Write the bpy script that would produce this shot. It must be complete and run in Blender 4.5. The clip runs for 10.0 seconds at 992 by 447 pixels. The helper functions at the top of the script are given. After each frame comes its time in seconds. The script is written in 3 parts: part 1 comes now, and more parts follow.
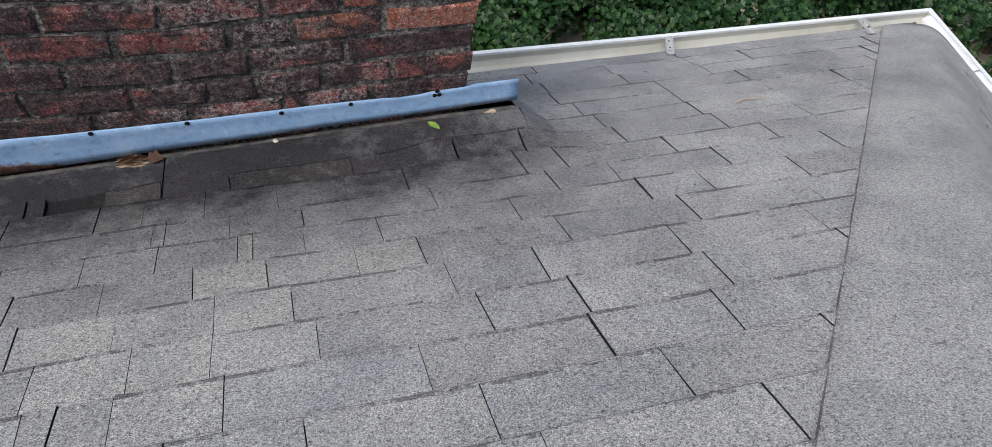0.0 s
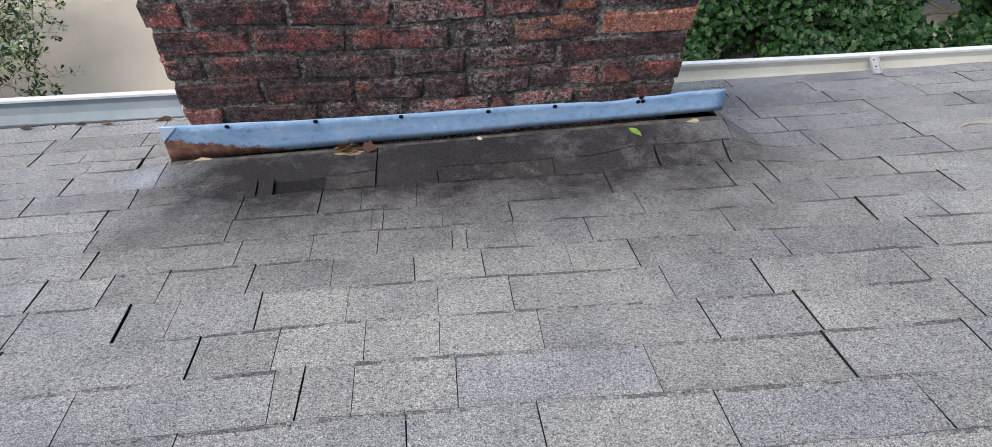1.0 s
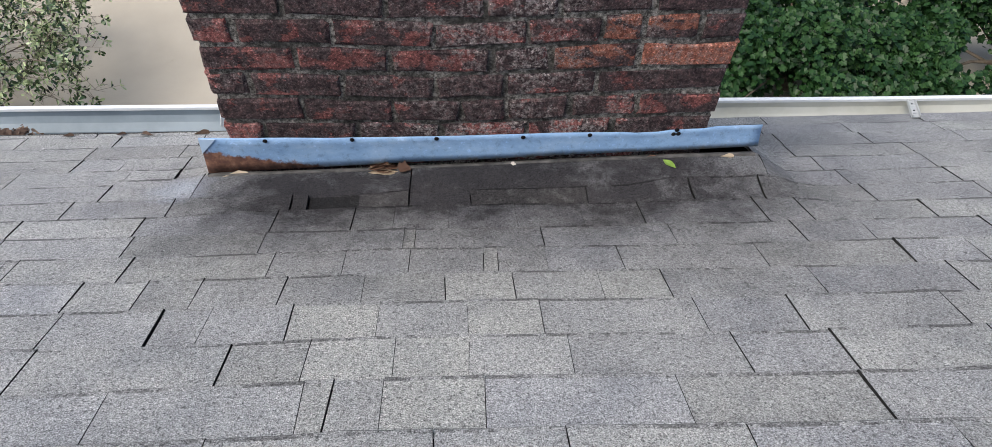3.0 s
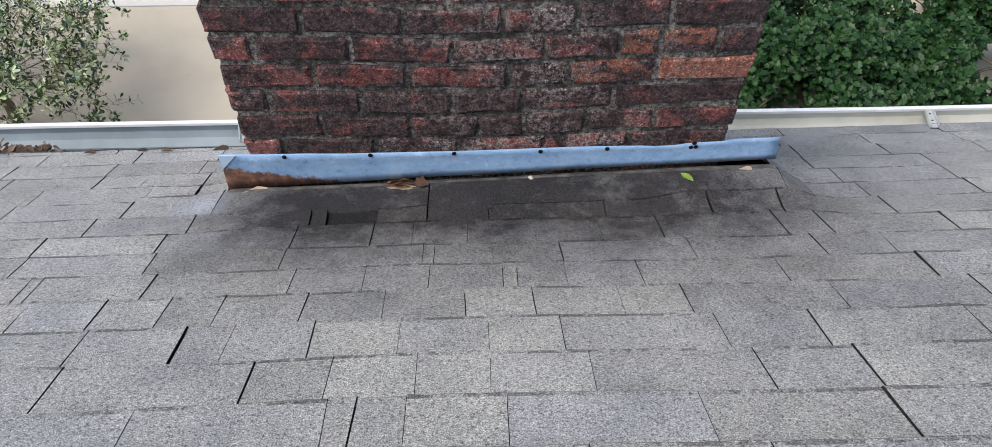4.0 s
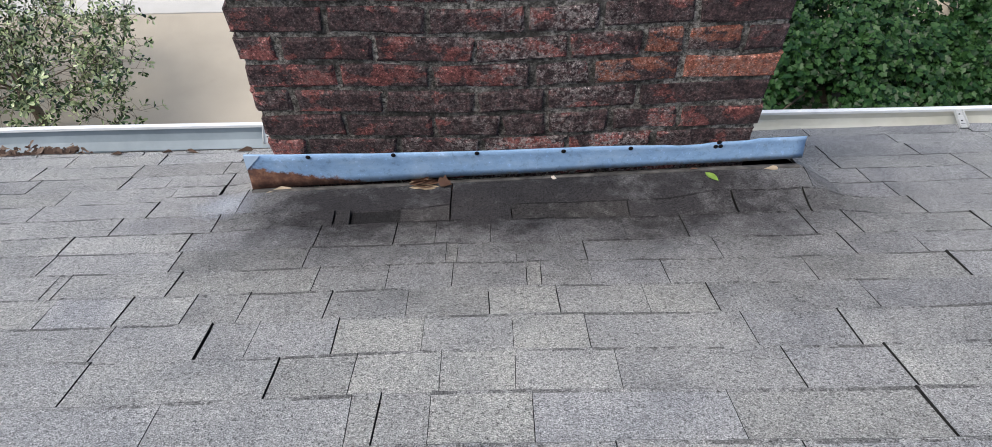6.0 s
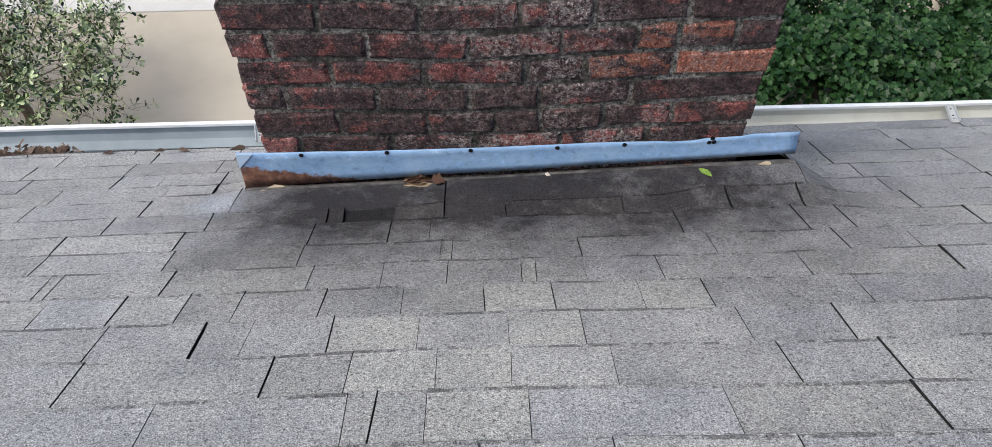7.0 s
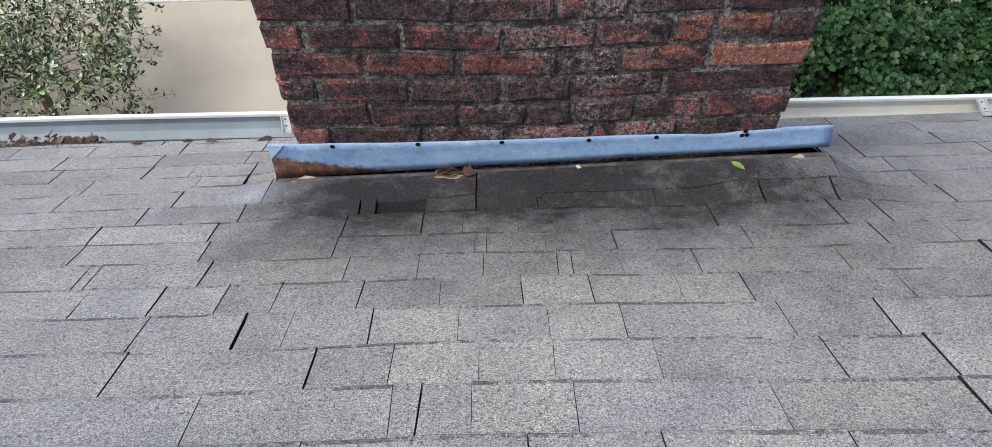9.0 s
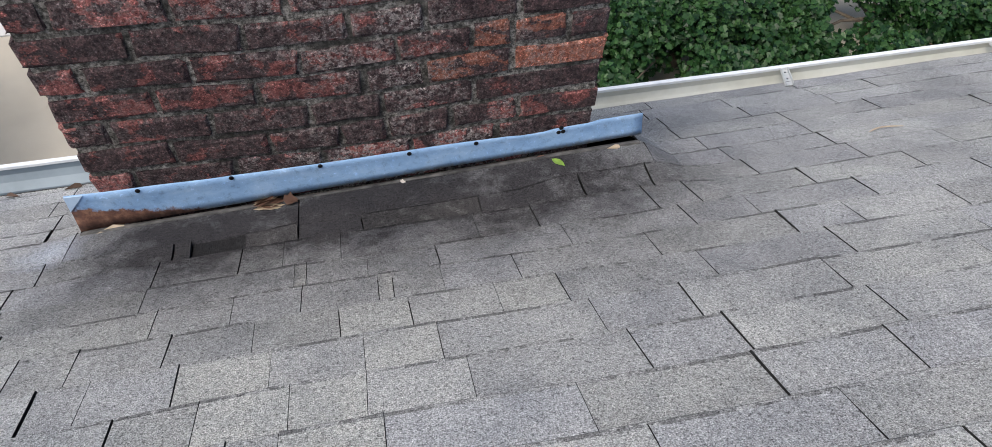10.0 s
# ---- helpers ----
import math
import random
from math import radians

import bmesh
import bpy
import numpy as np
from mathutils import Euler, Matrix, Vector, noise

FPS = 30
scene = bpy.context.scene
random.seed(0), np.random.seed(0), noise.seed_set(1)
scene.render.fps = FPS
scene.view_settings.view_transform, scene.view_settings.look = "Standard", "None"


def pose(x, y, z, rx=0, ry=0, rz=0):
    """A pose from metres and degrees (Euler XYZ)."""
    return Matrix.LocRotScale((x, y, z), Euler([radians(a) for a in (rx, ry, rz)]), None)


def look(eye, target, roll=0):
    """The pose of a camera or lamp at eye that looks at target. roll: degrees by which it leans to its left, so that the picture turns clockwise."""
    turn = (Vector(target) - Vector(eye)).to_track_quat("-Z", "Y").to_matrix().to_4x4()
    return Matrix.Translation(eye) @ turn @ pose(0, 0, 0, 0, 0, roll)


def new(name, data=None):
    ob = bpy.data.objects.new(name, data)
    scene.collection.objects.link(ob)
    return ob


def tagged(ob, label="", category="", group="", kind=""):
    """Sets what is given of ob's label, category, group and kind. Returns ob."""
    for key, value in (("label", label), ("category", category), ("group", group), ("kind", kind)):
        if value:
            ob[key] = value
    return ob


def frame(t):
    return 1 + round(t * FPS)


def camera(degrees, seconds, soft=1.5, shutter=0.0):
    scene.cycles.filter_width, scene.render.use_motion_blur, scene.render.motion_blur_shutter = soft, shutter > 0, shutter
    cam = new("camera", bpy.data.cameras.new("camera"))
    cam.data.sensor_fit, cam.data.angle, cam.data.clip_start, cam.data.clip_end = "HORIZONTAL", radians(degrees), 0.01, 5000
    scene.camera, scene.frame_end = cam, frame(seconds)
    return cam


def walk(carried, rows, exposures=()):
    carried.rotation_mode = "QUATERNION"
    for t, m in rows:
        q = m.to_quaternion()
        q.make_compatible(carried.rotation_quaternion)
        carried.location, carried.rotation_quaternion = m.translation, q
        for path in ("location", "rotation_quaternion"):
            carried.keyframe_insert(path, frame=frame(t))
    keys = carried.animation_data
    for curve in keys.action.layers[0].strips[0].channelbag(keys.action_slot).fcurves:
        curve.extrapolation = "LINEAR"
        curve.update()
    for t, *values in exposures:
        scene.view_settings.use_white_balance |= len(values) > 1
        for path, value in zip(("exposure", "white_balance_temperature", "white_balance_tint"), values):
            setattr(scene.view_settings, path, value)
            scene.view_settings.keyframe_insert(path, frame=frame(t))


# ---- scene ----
cam = camera(65.95, 10.0, soft=0.5)
ROWS = [
    (0.0, 0.6479, -1.3480, 1.3483, 35.518, -7.006, -15.377),
    (0.2, 0.6184, -1.3623, 1.3408, 36.119, -5.597, -15.831),
    (0.5, 0.5684, -1.3773, 1.3293, 34.911, -1.939, -12.301),
    (0.7, 0.5209, -1.3719, 1.3274, 34.973, -0.608, -9.137),
    (1.0, 0.5049, -1.3451, 1.3168, 36.076, -1.273, -5.836),
    (1.5, 0.4868, -1.3458, 1.2985, 37.412, -3.193, -3.062),
    (2.0, 0.4855, -1.3497, 1.3072, 37.975, -2.224, -3.273),
    (2.5, 0.4869, -1.3570, 1.3028, 38.127, -1.858, -2.862),
    (4.0, 0.4728, -1.3484, 1.3161, 39.05, -0.59, -2.33),
    (4.5, 0.4650, -1.3579, 1.3123, 39.46, -0.09, -1.981),
    (5.0, 0.4595, -1.3572, 1.3078, 39.573, 0.366, -1.461),
    (5.5, 0.4652, -1.3565, 1.3040, 39.567, 0.598, -1.154),
    (7.0, 0.4619, -1.3550, 1.2999, 39.295, 0.342, -1.965),
    (7.5, 0.4557, -1.3582, 1.2983, 39.237, 0.948, -1.188),
    (7.7, 0.4685, -1.3461, 1.2938, 39.228, -0.407, -2.955),
    (8.0, 0.5352, -1.3340, 1.2914, 39.448, -1.762, -6.835),
    (8.3, 0.5107, -1.3360, 1.2846, 39.165, -2.36, -7.177),
    (8.5, 0.4716, -1.3422, 1.2896, 38.932, -1.445, -4.957),
    (8.7, 0.4180, -1.3447, 1.2930, 38.78, -0.245, -2.631),
    (9.0, 0.4128, -1.3499, 1.2995, 38.645, 0.777, -1.213),
    (9.3, 0.4356, -1.3470, 1.2929, 38.681, 0.281, -1.686),
    (9.5, 0.4874, -1.3431, 1.2928, 38.694, -0.147, -3.522),
    (9.7, 0.5152, -1.3345, 1.2821, 39.005, -1.621, -6.575),
    (10.0, 0.5491, -1.3198, 1.3097, 38.558, -1.513, -12.252),
]
EXPOSURE = 0.75
walk(cam, [(t, pose(x, y, z, rx, ry, rz)) for t, x, y, z, rx, ry, rz in ROWS], [(0.0, EXPOSURE - 0.2, 6300, 7), (0.4, EXPOSURE + 0.06, 6300, 7), (1.0, EXPOSURE, 6300, 7), (10.0, EXPOSURE, 6300, 7)])

# ---- world and sun ----
world = bpy.data.worlds.new("sky")
scene.world = world
world.use_nodes = True
wn, wl = world.node_tree.nodes, world.node_tree.links
sky = wn.new("ShaderNodeTexSky")
sky.sky_type, sky.sun_disc = "NISHITA", False
SUN_UP, SUN_TURN = radians(58), radians(247)
sky.sun_elevation, sky.sun_rotation = SUN_UP, SUN_TURN
sky.air_density, sky.dust_density, sky.ozone_density = 1.0, 4.0, 1.0
wn["Background"].inputs["Strength"].default_value = 0.14
wl.new(sky.outputs["Color"], wn["Background"].inputs["Color"])
sun = new("sun", bpy.data.lights.new("sun", "SUN"))
sun.data.energy, sun.data.angle, sun.data.color = 1.5, radians(50), (1.0, 0.96, 0.9)
SUN_FROM = Vector((math.sin(SUN_TURN) * math.cos(SUN_UP), math.cos(SUN_TURN) * math.cos(SUN_UP), math.sin(SUN_UP)))
sun.matrix_world = look(SUN_FROM * 30, (0, 0, 0))

# ---- measures of the place (metres) ----
PITCH = radians(30.16)
TP, CP, SP = math.tan(PITCH), math.cos(PITCH), math.sin(PITCH)
ZR = -0.191            # roof height along the chimney's uphill face (y = 0)
HX = 2.74              # the hip runs at 45 degrees along x = y + HX
COURSE, S0 = 0.1205, -0.986
CH_L, CH_R, CH_D, CH_TOP = -0.072, 1.122, 0.34, 0.93
ROW_Z = 0.0758         # brick course height
RIM_Y, RIM_X, RIM_Z = 0.663, 3.40, -0.552
RIDGE_Y = -3.1
GROUND = -4.0


def smooth(a, b, v):
    v = min(1.0, max(0.0, (v - a) / (b - a)))
    return v * v * (3 - 2 * v)


def eave_y(x):
    return 0.37 + 0.038 * (x + 0.97)


def rise(x, y):
    """How far the back pan is built up in front of the chimney."""
    tall = 0.022 + 0.045 * smooth(-0.1, 1.3, x)
    side = smooth(-0.25, -0.10, x) * (1 - smooth(1.24, 1.36, x))
    return tall * side * smooth(-0.24, -0.03, y) * (1 - smooth(0.1, 0.3, y))


def wobble(x, y):
    """Gentle unevenness of the deck, calmer past the hip."""
    return 0.004 * noise.noise((x * 1.7, y * 1.7, 3.0)) * (1 - 0.85 * smooth(-0.25, 0.02, x - HX - y))


def roof_z(x, y):
    a, b = ZR - TP * y, ZR - TP * (x - HX)
    k = max(0.0, 0.04 - abs(a - b)) / 0.04
    return min(a, b) - k * k * 0.010 + rise(x, y) + wobble(x, y)


# ---- node helpers ----
def material(name, rough=0.8, metal=0.0, spec=0.4):
    m = bpy.data.materials.new(name)
    m.use_nodes = True
    b = m.node_tree.nodes["Principled BSDF"]
    b.inputs["Roughness"].default_value, b.inputs["Metallic"].default_value = rough, metal
    b.inputs["Specular IOR Level"].default_value = spec
    return m, m.node_tree.nodes, m.node_tree.links, b


def place(nodes):
    return nodes.new("ShaderNodeNewGeometry").outputs["Position"]


def grain(nodes, links, where, scale, detail=3.0, rough=0.55, stretch=None):
    n = nodes.new("ShaderNodeTexNoise")
    n.inputs["Scale"].default_value, n.inputs["Detail"].default_value, n.inputs["Roughness"].default_value = scale, detail, rough
    if stretch:
        mp = nodes.new("ShaderNodeMapping")
        mp.inputs["Scale"].default_value = stretch
        links.new(where, mp.inputs["Vector"])
        where = mp.outputs["Vector"]
    links.new(where, n.inputs["Vector"])
    return n.outputs["Fac"]


def ramp(nodes, links, fac, stops):
    r = nodes.new("ShaderNodeValToRGB")
    e = r.color_ramp.elements
    while len(e) < len(stops):
        e.new(0.5)
    for el, (p, c) in zip(e, stops):
        el.position, el.color = p, (*(c if isinstance(c, tuple) else (c, c, c)), 1)
    links.new(fac, r.inputs["Fac"])
    return r.outputs["Color"]


def mixed(nodes, links, kind, fac, a, b):
    n = nodes.new("ShaderNodeMix")
    n.data_type, n.blend_type = "RGBA", kind
    for sock, v in ((n.inputs["Factor"], fac), (n.inputs["A"], a), (n.inputs["B"], b)):
        if isinstance(v, (int, float)):
            sock.default_value = v if sock == n.inputs["Factor"] else (v, v, v, 1)
        elif isinstance(v, tuple):
            sock.default_value = (*v, 1)
        else:
            links.new(v, sock)
    return n.outputs["Result"]


def bump(nodes, links, b, height, strength, distance):
    n = nodes.new("ShaderNodeBump")
    n.inputs["Strength"].default_value, n.inputs["Distance"].default_value = strength, distance
    links.new(height, n.inputs["Height"])
    links.new(n.outputs["Normal"], b.inputs["Normal"])


def maths(nodes, links, op, a, b=0.0, clamp=False):
    n = nodes.new("ShaderNodeMath")
    n.operation, n.use_clamp = op, clamp
    for sock, v in zip(n.inputs, (a, b)):
        if isinstance(v, (int, float)):
            sock.default_value = v
        else:
            links.new(v, sock)
    return n.outputs[0]


# ---- materials ----
def shingle_material(name, island, lip_dark=False):
    m, n, l, b = material(name, 0.95, 0, 0.12)
    b.inputs["Diffuse Roughness"].default_value = 0.35
    p = place(n)
    speck = ramp(n, l, grain(n, l, p, 430, 4, 0.78), [(0.36, 0.085), (0.45, 0.265), (0.545, 0.395), (0.64, 0.64)])
    pits = ramp(n, l, grain(n, l, p, 180, 4, 0.72), [(0.35, 0.42), (0.45, 0.95), (0.56, 1.08), (0.68, 1.34)])
    speck = mixed(n, l, "MULTIPLY", 1.0, speck, pits)
    if island:
        one = n.new("ShaderNodeNewGeometry").outputs["Random Per Island"]
        tone = ramp(n, l, one, [(0.0, (0.87, 0.88, 0.90)), (0.35, (0.97, 0.975, 0.985)), (0.7, (1.03, 1.025, 1.01)), (1.0, (1.10, 1.09, 1.06))])
    else:
        tone = n.new("ShaderNodeObjectInfo").outputs["Color"]
    col = mixed(n, l, "MULTIPLY", 1.0, speck, tone)
    blotch = ramp(n, l, grain(n, l, p, 5.5, 5, 0.6), [(0.34, (0.83, 0.833, 0.84)), (0.58, (1.06, 1.05, 1.03))])
    col = mixed(n, l, "MULTIPLY", 1.0, col, blotch)
    # algae and soot washed out uphill of the chimney, some shade painted in
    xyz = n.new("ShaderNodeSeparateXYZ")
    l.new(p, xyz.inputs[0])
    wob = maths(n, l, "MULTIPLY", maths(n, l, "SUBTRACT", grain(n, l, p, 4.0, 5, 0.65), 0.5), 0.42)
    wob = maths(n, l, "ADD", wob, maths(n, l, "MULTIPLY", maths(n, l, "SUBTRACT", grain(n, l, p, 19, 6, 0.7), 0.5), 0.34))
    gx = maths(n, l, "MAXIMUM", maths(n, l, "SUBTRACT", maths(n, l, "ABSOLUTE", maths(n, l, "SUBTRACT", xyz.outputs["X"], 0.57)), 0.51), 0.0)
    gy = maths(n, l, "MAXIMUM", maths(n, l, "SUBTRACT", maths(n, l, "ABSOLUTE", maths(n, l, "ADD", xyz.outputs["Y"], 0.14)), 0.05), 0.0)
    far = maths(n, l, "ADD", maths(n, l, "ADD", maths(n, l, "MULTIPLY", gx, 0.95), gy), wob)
    dirt_shade = ramp(n, l, far, [(0.02, 0.95), (0.11, 0.70), (0.24, 0.38), (0.46, 0.0)])
    col = mixed(n, l, "MIX", dirt_shade, col, mixed(n, l, "MULTIPLY", 1.0, col, (0.105, 0.096, 0.103)))
    # pale wash where water leaves the flashing's rusted end
    near = n.new("ShaderNodeVectorMath")
    near.operation = "DISTANCE"
    near.inputs[1].default_value = (-0.19, -0.10, -0.13)
    l.new(p, near.inputs[0])
    wash = ramp(n, l, maths(n, l, "ADD", near.outputs["Value"], maths(n, l, "MULTIPLY", wob, 0.35)), [(0.02, 0.55), (0.10, 0.0)])
    col = mixed(n, l, "MIX", wash, col, mixed(n, l, "MULTIPLY", 1.0, speck, (1.35, 1.45, 1.65)))
    # shade beside the chimney, painted in as an uneven darker patch
    side = maths(n, l, "MULTIPLY", maths(n, l, "ABSOLUTE", maths(n, l, "SUBTRACT", xyz.outputs["X"], 1.45)), -0.12)
    down = maths(n, l, "ADD", maths(n, l, "ADD", maths(n, l, "MULTIPLY", xyz.outputs["Y"], 0.15), side), grain(n, l, p, 2.2, 5, 0.65))
    side_shade = ramp(n, l, down, [(0.30, 0.0), (0.56, 0.75)])
    col = mixed(n, l, "MIX", side_shade, col, mixed(n, l, "MULTIPLY", 1.0, col, (0.66, 0.66, 0.68)))
    if lip_dark:
        # uneven darker patches for the shingles' lower lips and the cap's edges
        lip_patch = ramp(n, l, maths(n, l, "ADD", grain(n, l, p, 55, 6, 0.8), maths(n, l, "MULTIPLY", grain(n, l, p, 7, 3, 0.5), 0.9)), [(0.80 - lip_dark, 0.0), (1.02 - lip_dark, 0.92)])
        col = mixed(n, l, "MIX", lip_patch, col, mixed(n, l, "MULTIPLY", 1.0, col, (0.42, 0.415, 0.42)))
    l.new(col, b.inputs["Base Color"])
    bump(n, l, b, grain(n, l, p, 420, 3, 0.7), 1.0, 0.005)
    return m


DARK_EDGE = shingle_material("dark_shingle_edge", True, 0.06)
DARK_END = shingle_material("dark_shingle_end", True, -0.14)
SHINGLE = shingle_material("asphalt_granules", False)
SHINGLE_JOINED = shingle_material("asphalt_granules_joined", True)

FELT, n, l, b = material("dark_asphalt", 0.95, 0, 0.15)
l.new(ramp(n, l, grain(n, l, place(n), 60, 3), [(0.3, 0.012), (0.7, 0.035)]), b.inputs["Base Color"])


def brick_material(name, bare, flake):
    """Fired skin darkened by soot, flaked off in patches down to the redder body."""
    m, n, l, b = material(name, 0.92, 0, 0.2)
    p = place(n)
    one = n.new("ShaderNodeObjectInfo").outputs["Random"]
    skin = ramp(n, l, grain(n, l, p, 40, 8, 0.8), [(0.36, (0.020, 0.014, 0.015)), (0.5, (0.072, 0.049, 0.050)), (0.64, (0.19, 0.112, 0.107))])
    dark, mid, light = bare
    body = ramp(n, l, grain(n, l, p, 60, 9, 0.8), [(0.38, dark), (0.5, mid), (0.62, light)])
    body = mixed(n, l, "MULTIPLY", 1.0, body, ramp(n, l, one, [(0.0, 0.75), (0.5, 1.0), (1.0, 1.3)]))
    gone = maths(n, l, "ADD", grain(n, l, p, 9.5, 9, 0.66, (1.0, 1.0, 1.5)), maths(n, l, "MULTIPLY", maths(n, l, "SUBTRACT", one, 0.5), 0.10))
    base = mixed(n, l, "MIX", ramp(n, l, gone, [(flake, 0.0), (flake + 0.022, 0.85), (flake + 0.10, 1.0)]), skin, body)
    lime = maths(n, l, "MULTIPLY", ramp(n, l, grain(n, l, p, 6.5, 6, 0.7), [(0.43, 0.05), (0.52, 1.0)]), ramp(n, l, grain(n, l, p, 75, 8, 0.8), [(0.48, 0.0), (0.54, 0.95)]))
    xz = n.new("ShaderNodeSeparateXYZ")
    l.new(p, xz.inputs[0])
    band = ramp(n, l, maths(n, l, "ABSOLUTE", maths(n, l, "SUBTRACT", xz.outputs["X"], 0.60)), [(0.12, 1.0), (0.45, 0.30)])
    some = ramp(n, l, n.new("ShaderNodeObjectInfo").outputs["Random"], [(0.15, 0.25), (0.75, 1.0)])
    base = mixed(n, l, "MIX", maths(n, l, "MULTIPLY", maths(n, l, "MULTIPLY", lime, band), some), base, (0.45, 0.39, 0.365))
    pit = ramp(n, l, grain(n, l, p, 210, 6, 0.85), [(0.38, 0.16), (0.46, 0.95), (0.56, 1.08), (0.63, 3.8)])
    base = mixed(n, l, "MULTIPLY", 1.0, base, pit)
    l.new(base, b.inputs["Base Color"])
    bump(n, l, b, grain(n, l, p, 80, 9, 0.8), 1.0, 0.014)
    return m


RED_BODY = ((0.08, 0.032, 0.033), (0.25, 0.088, 0.078), (0.46, 0.19, 0.165))
ORANGE_BODY = ((0.13, 0.048, 0.037), (0.31, 0.112, 0.072), (0.46, 0.21, 0.145))
BRICK_DARK = brick_material("sooted_brick", RED_BODY, 0.553)
BRICK_RED = brick_material("red_brick", RED_BODY, 0.497)
BRICK_ORANGE = brick_material("orange_brick", ORANGE_BODY, 0.462)

MORTAR, n, l, b = material("weathered_mortar", 0.95, 0, 0.2)
p = place(n)
col = ramp(n, l, grain(n, l, p, 90, 7, 0.8), [(0.36, (0.03, 0.027, 0.024)), (0.47, (0.18, 0.165, 0.143)), (0.61, (0.68, 0.62, 0.55))])
col = mixed(n, l, "MIX", ramp(n, l, grain(n, l, p, 6, 5, 0.7), [(0.43, 0.0), (0.58, 0.8)]), col, (0.045, 0.042, 0.036))
l.new(col, b.inputs["Base Color"])
bump(n, l, b, grain(n, l, p, 110, 7, 0.8), 1.0, 0.014)

FLASH, n, l, b = material("blue_grey_galvanised_sheet", 0.45, 0.2, 0.5)
p = place(n)
col = ramp(n, l, grain(n, l, p, 12, 7, 0.7, (1, 1, 2)), [(0.3, (0.19, 0.31, 0.50)), (0.5, (0.26, 0.40, 0.60)), (0.70, (0.36, 0.49, 0.66))])
xyz = n.new("ShaderNodeSeparateXYZ")
l.new(p, xyz.inputs[0])
low = maths(n, l, "ADD", maths(n, l, "MULTIPLY", xyz.outputs["Z"], -1.0), maths(n, l, "MULTIPLY", maths(n, l, "MAXIMUM", xyz.outputs["X"], -0.2), -0.16))
low = maths(n, l, "ADD", low, maths(n, l, "MULTIPLY", maths(n, l, "SUBTRACT", grain(n, l, p, 16, 4, 0.6), 0.5), 0.03))
low = maths(n, l, "ADD", low, maths(n, l, "MULTIPLY", maths(n, l, "SUBTRACT", grain(n, l, p, 75, 6, 0.75), 0.5), 0.035))
rust = ramp(n, l, low, [(0.1025, 0.0), (0.1095, 1.0)])
rustcol = ramp(n, l, grain(n, l, p, 45, 5, 0.65), [(0.3, (0.045, 0.022, 0.016)), (0.5, (0.12, 0.052, 0.033)), (0.7, (0.24, 0.13, 0.08))])
edge = maths(n, l, "SUBTRACT", xyz.outputs["Z"], maths(n, l, "ADD", maths(n, l, "MULTIPLY", xyz.outputs["X"], 0.047), -0.146))
edge = maths(n, l, "ADD", edge, maths(n, l, "MULTIPLY", maths(n, l, "SUBTRACT", grain(n, l, p, 60, 5, 0.7), 0.5), 0.03))
col = mixed(n, l, "MULTIPLY", 1.0, col, ramp(n, l, grain(n, l, p, 55, 7, 0.75), [(0.36, 0.74), (0.46, 1.0), (0.58, 1.0), (0.68, 1.45)]))
crust = ramp(n, l, edge, [(0.004, 0.9), (0.015, 0.0)])
col = mixed(n, l, "MIX", crust, col, (0.24, 0.225, 0.16))
l.new(mixed(n, l, "MIX", rust, col, rustcol), b.inputs["Base Color"])
l.new(maths(n, l, "MULTIPLY", maths(n, l, "SUBTRACT", 1.0, rust), 0.2), b.inputs["Metallic"])
l.new(maths(n, l, "ADD", maths(n, l, "MULTIPLY", rust, 0.5), 0.40), b.inputs["Roughness"])
bump(n, l, b, grain(n, l, p, 14, 3, 0.5), 0.35, 0.006)


def painted(name, a, c, rough, scale=6.0, spec=0.5):
    m, n, l, b = material(name, rough, 0, spec)
    p = place(n)
    col = ramp(n, l, grain(n, l, p, scale, 6, 0.65), [(0.32, a), (0.62, c)])
    l.new(col, b.inputs["Base Color"])
    bump(n, l, b, grain(n, l, p, 40, 3), 0.12, 0.003)
    return m


FLASH_PALE = painted("scuffed_pale_sheet", (0.36, 0.48, 0.62), (0.44, 0.55, 0.68), 0.45, 20)
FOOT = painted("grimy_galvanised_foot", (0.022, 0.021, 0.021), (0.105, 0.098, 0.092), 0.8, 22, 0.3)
GUTTER_IN = painted("gutter_inside", (0.46, 0.45, 0.385), (0.60, 0.59, 0.53), 0.42, 3.5)
# sky reflection in the left trough, put into its base colour
GUTTER_SKY = painted("gutter_inside_sky_tint", (0.17, 0.205, 0.23), (0.26, 0.305, 0.34), 0.5, 3.0)
GUTTER_RIM = painted("white_gutter_enamel", (0.58, 0.59, 0.60), (0.68, 0.68, 0.68), 0.4, 9)
STRAP = painted("dull_white_strap", (0.40, 0.40, 0.38), (0.52, 0.52, 0.50), 0.5, 25)
WALL = painted("house_wall_paint", (0.55, 0.52, 0.46), (0.62, 0.60, 0.55), 0.85)
SCREW, n, l, b = material("blackened_screw", 0.6, 0.6, 0.4)
b.inputs["Base Color"].default_value = (0.012, 0.011, 0.012, 1)


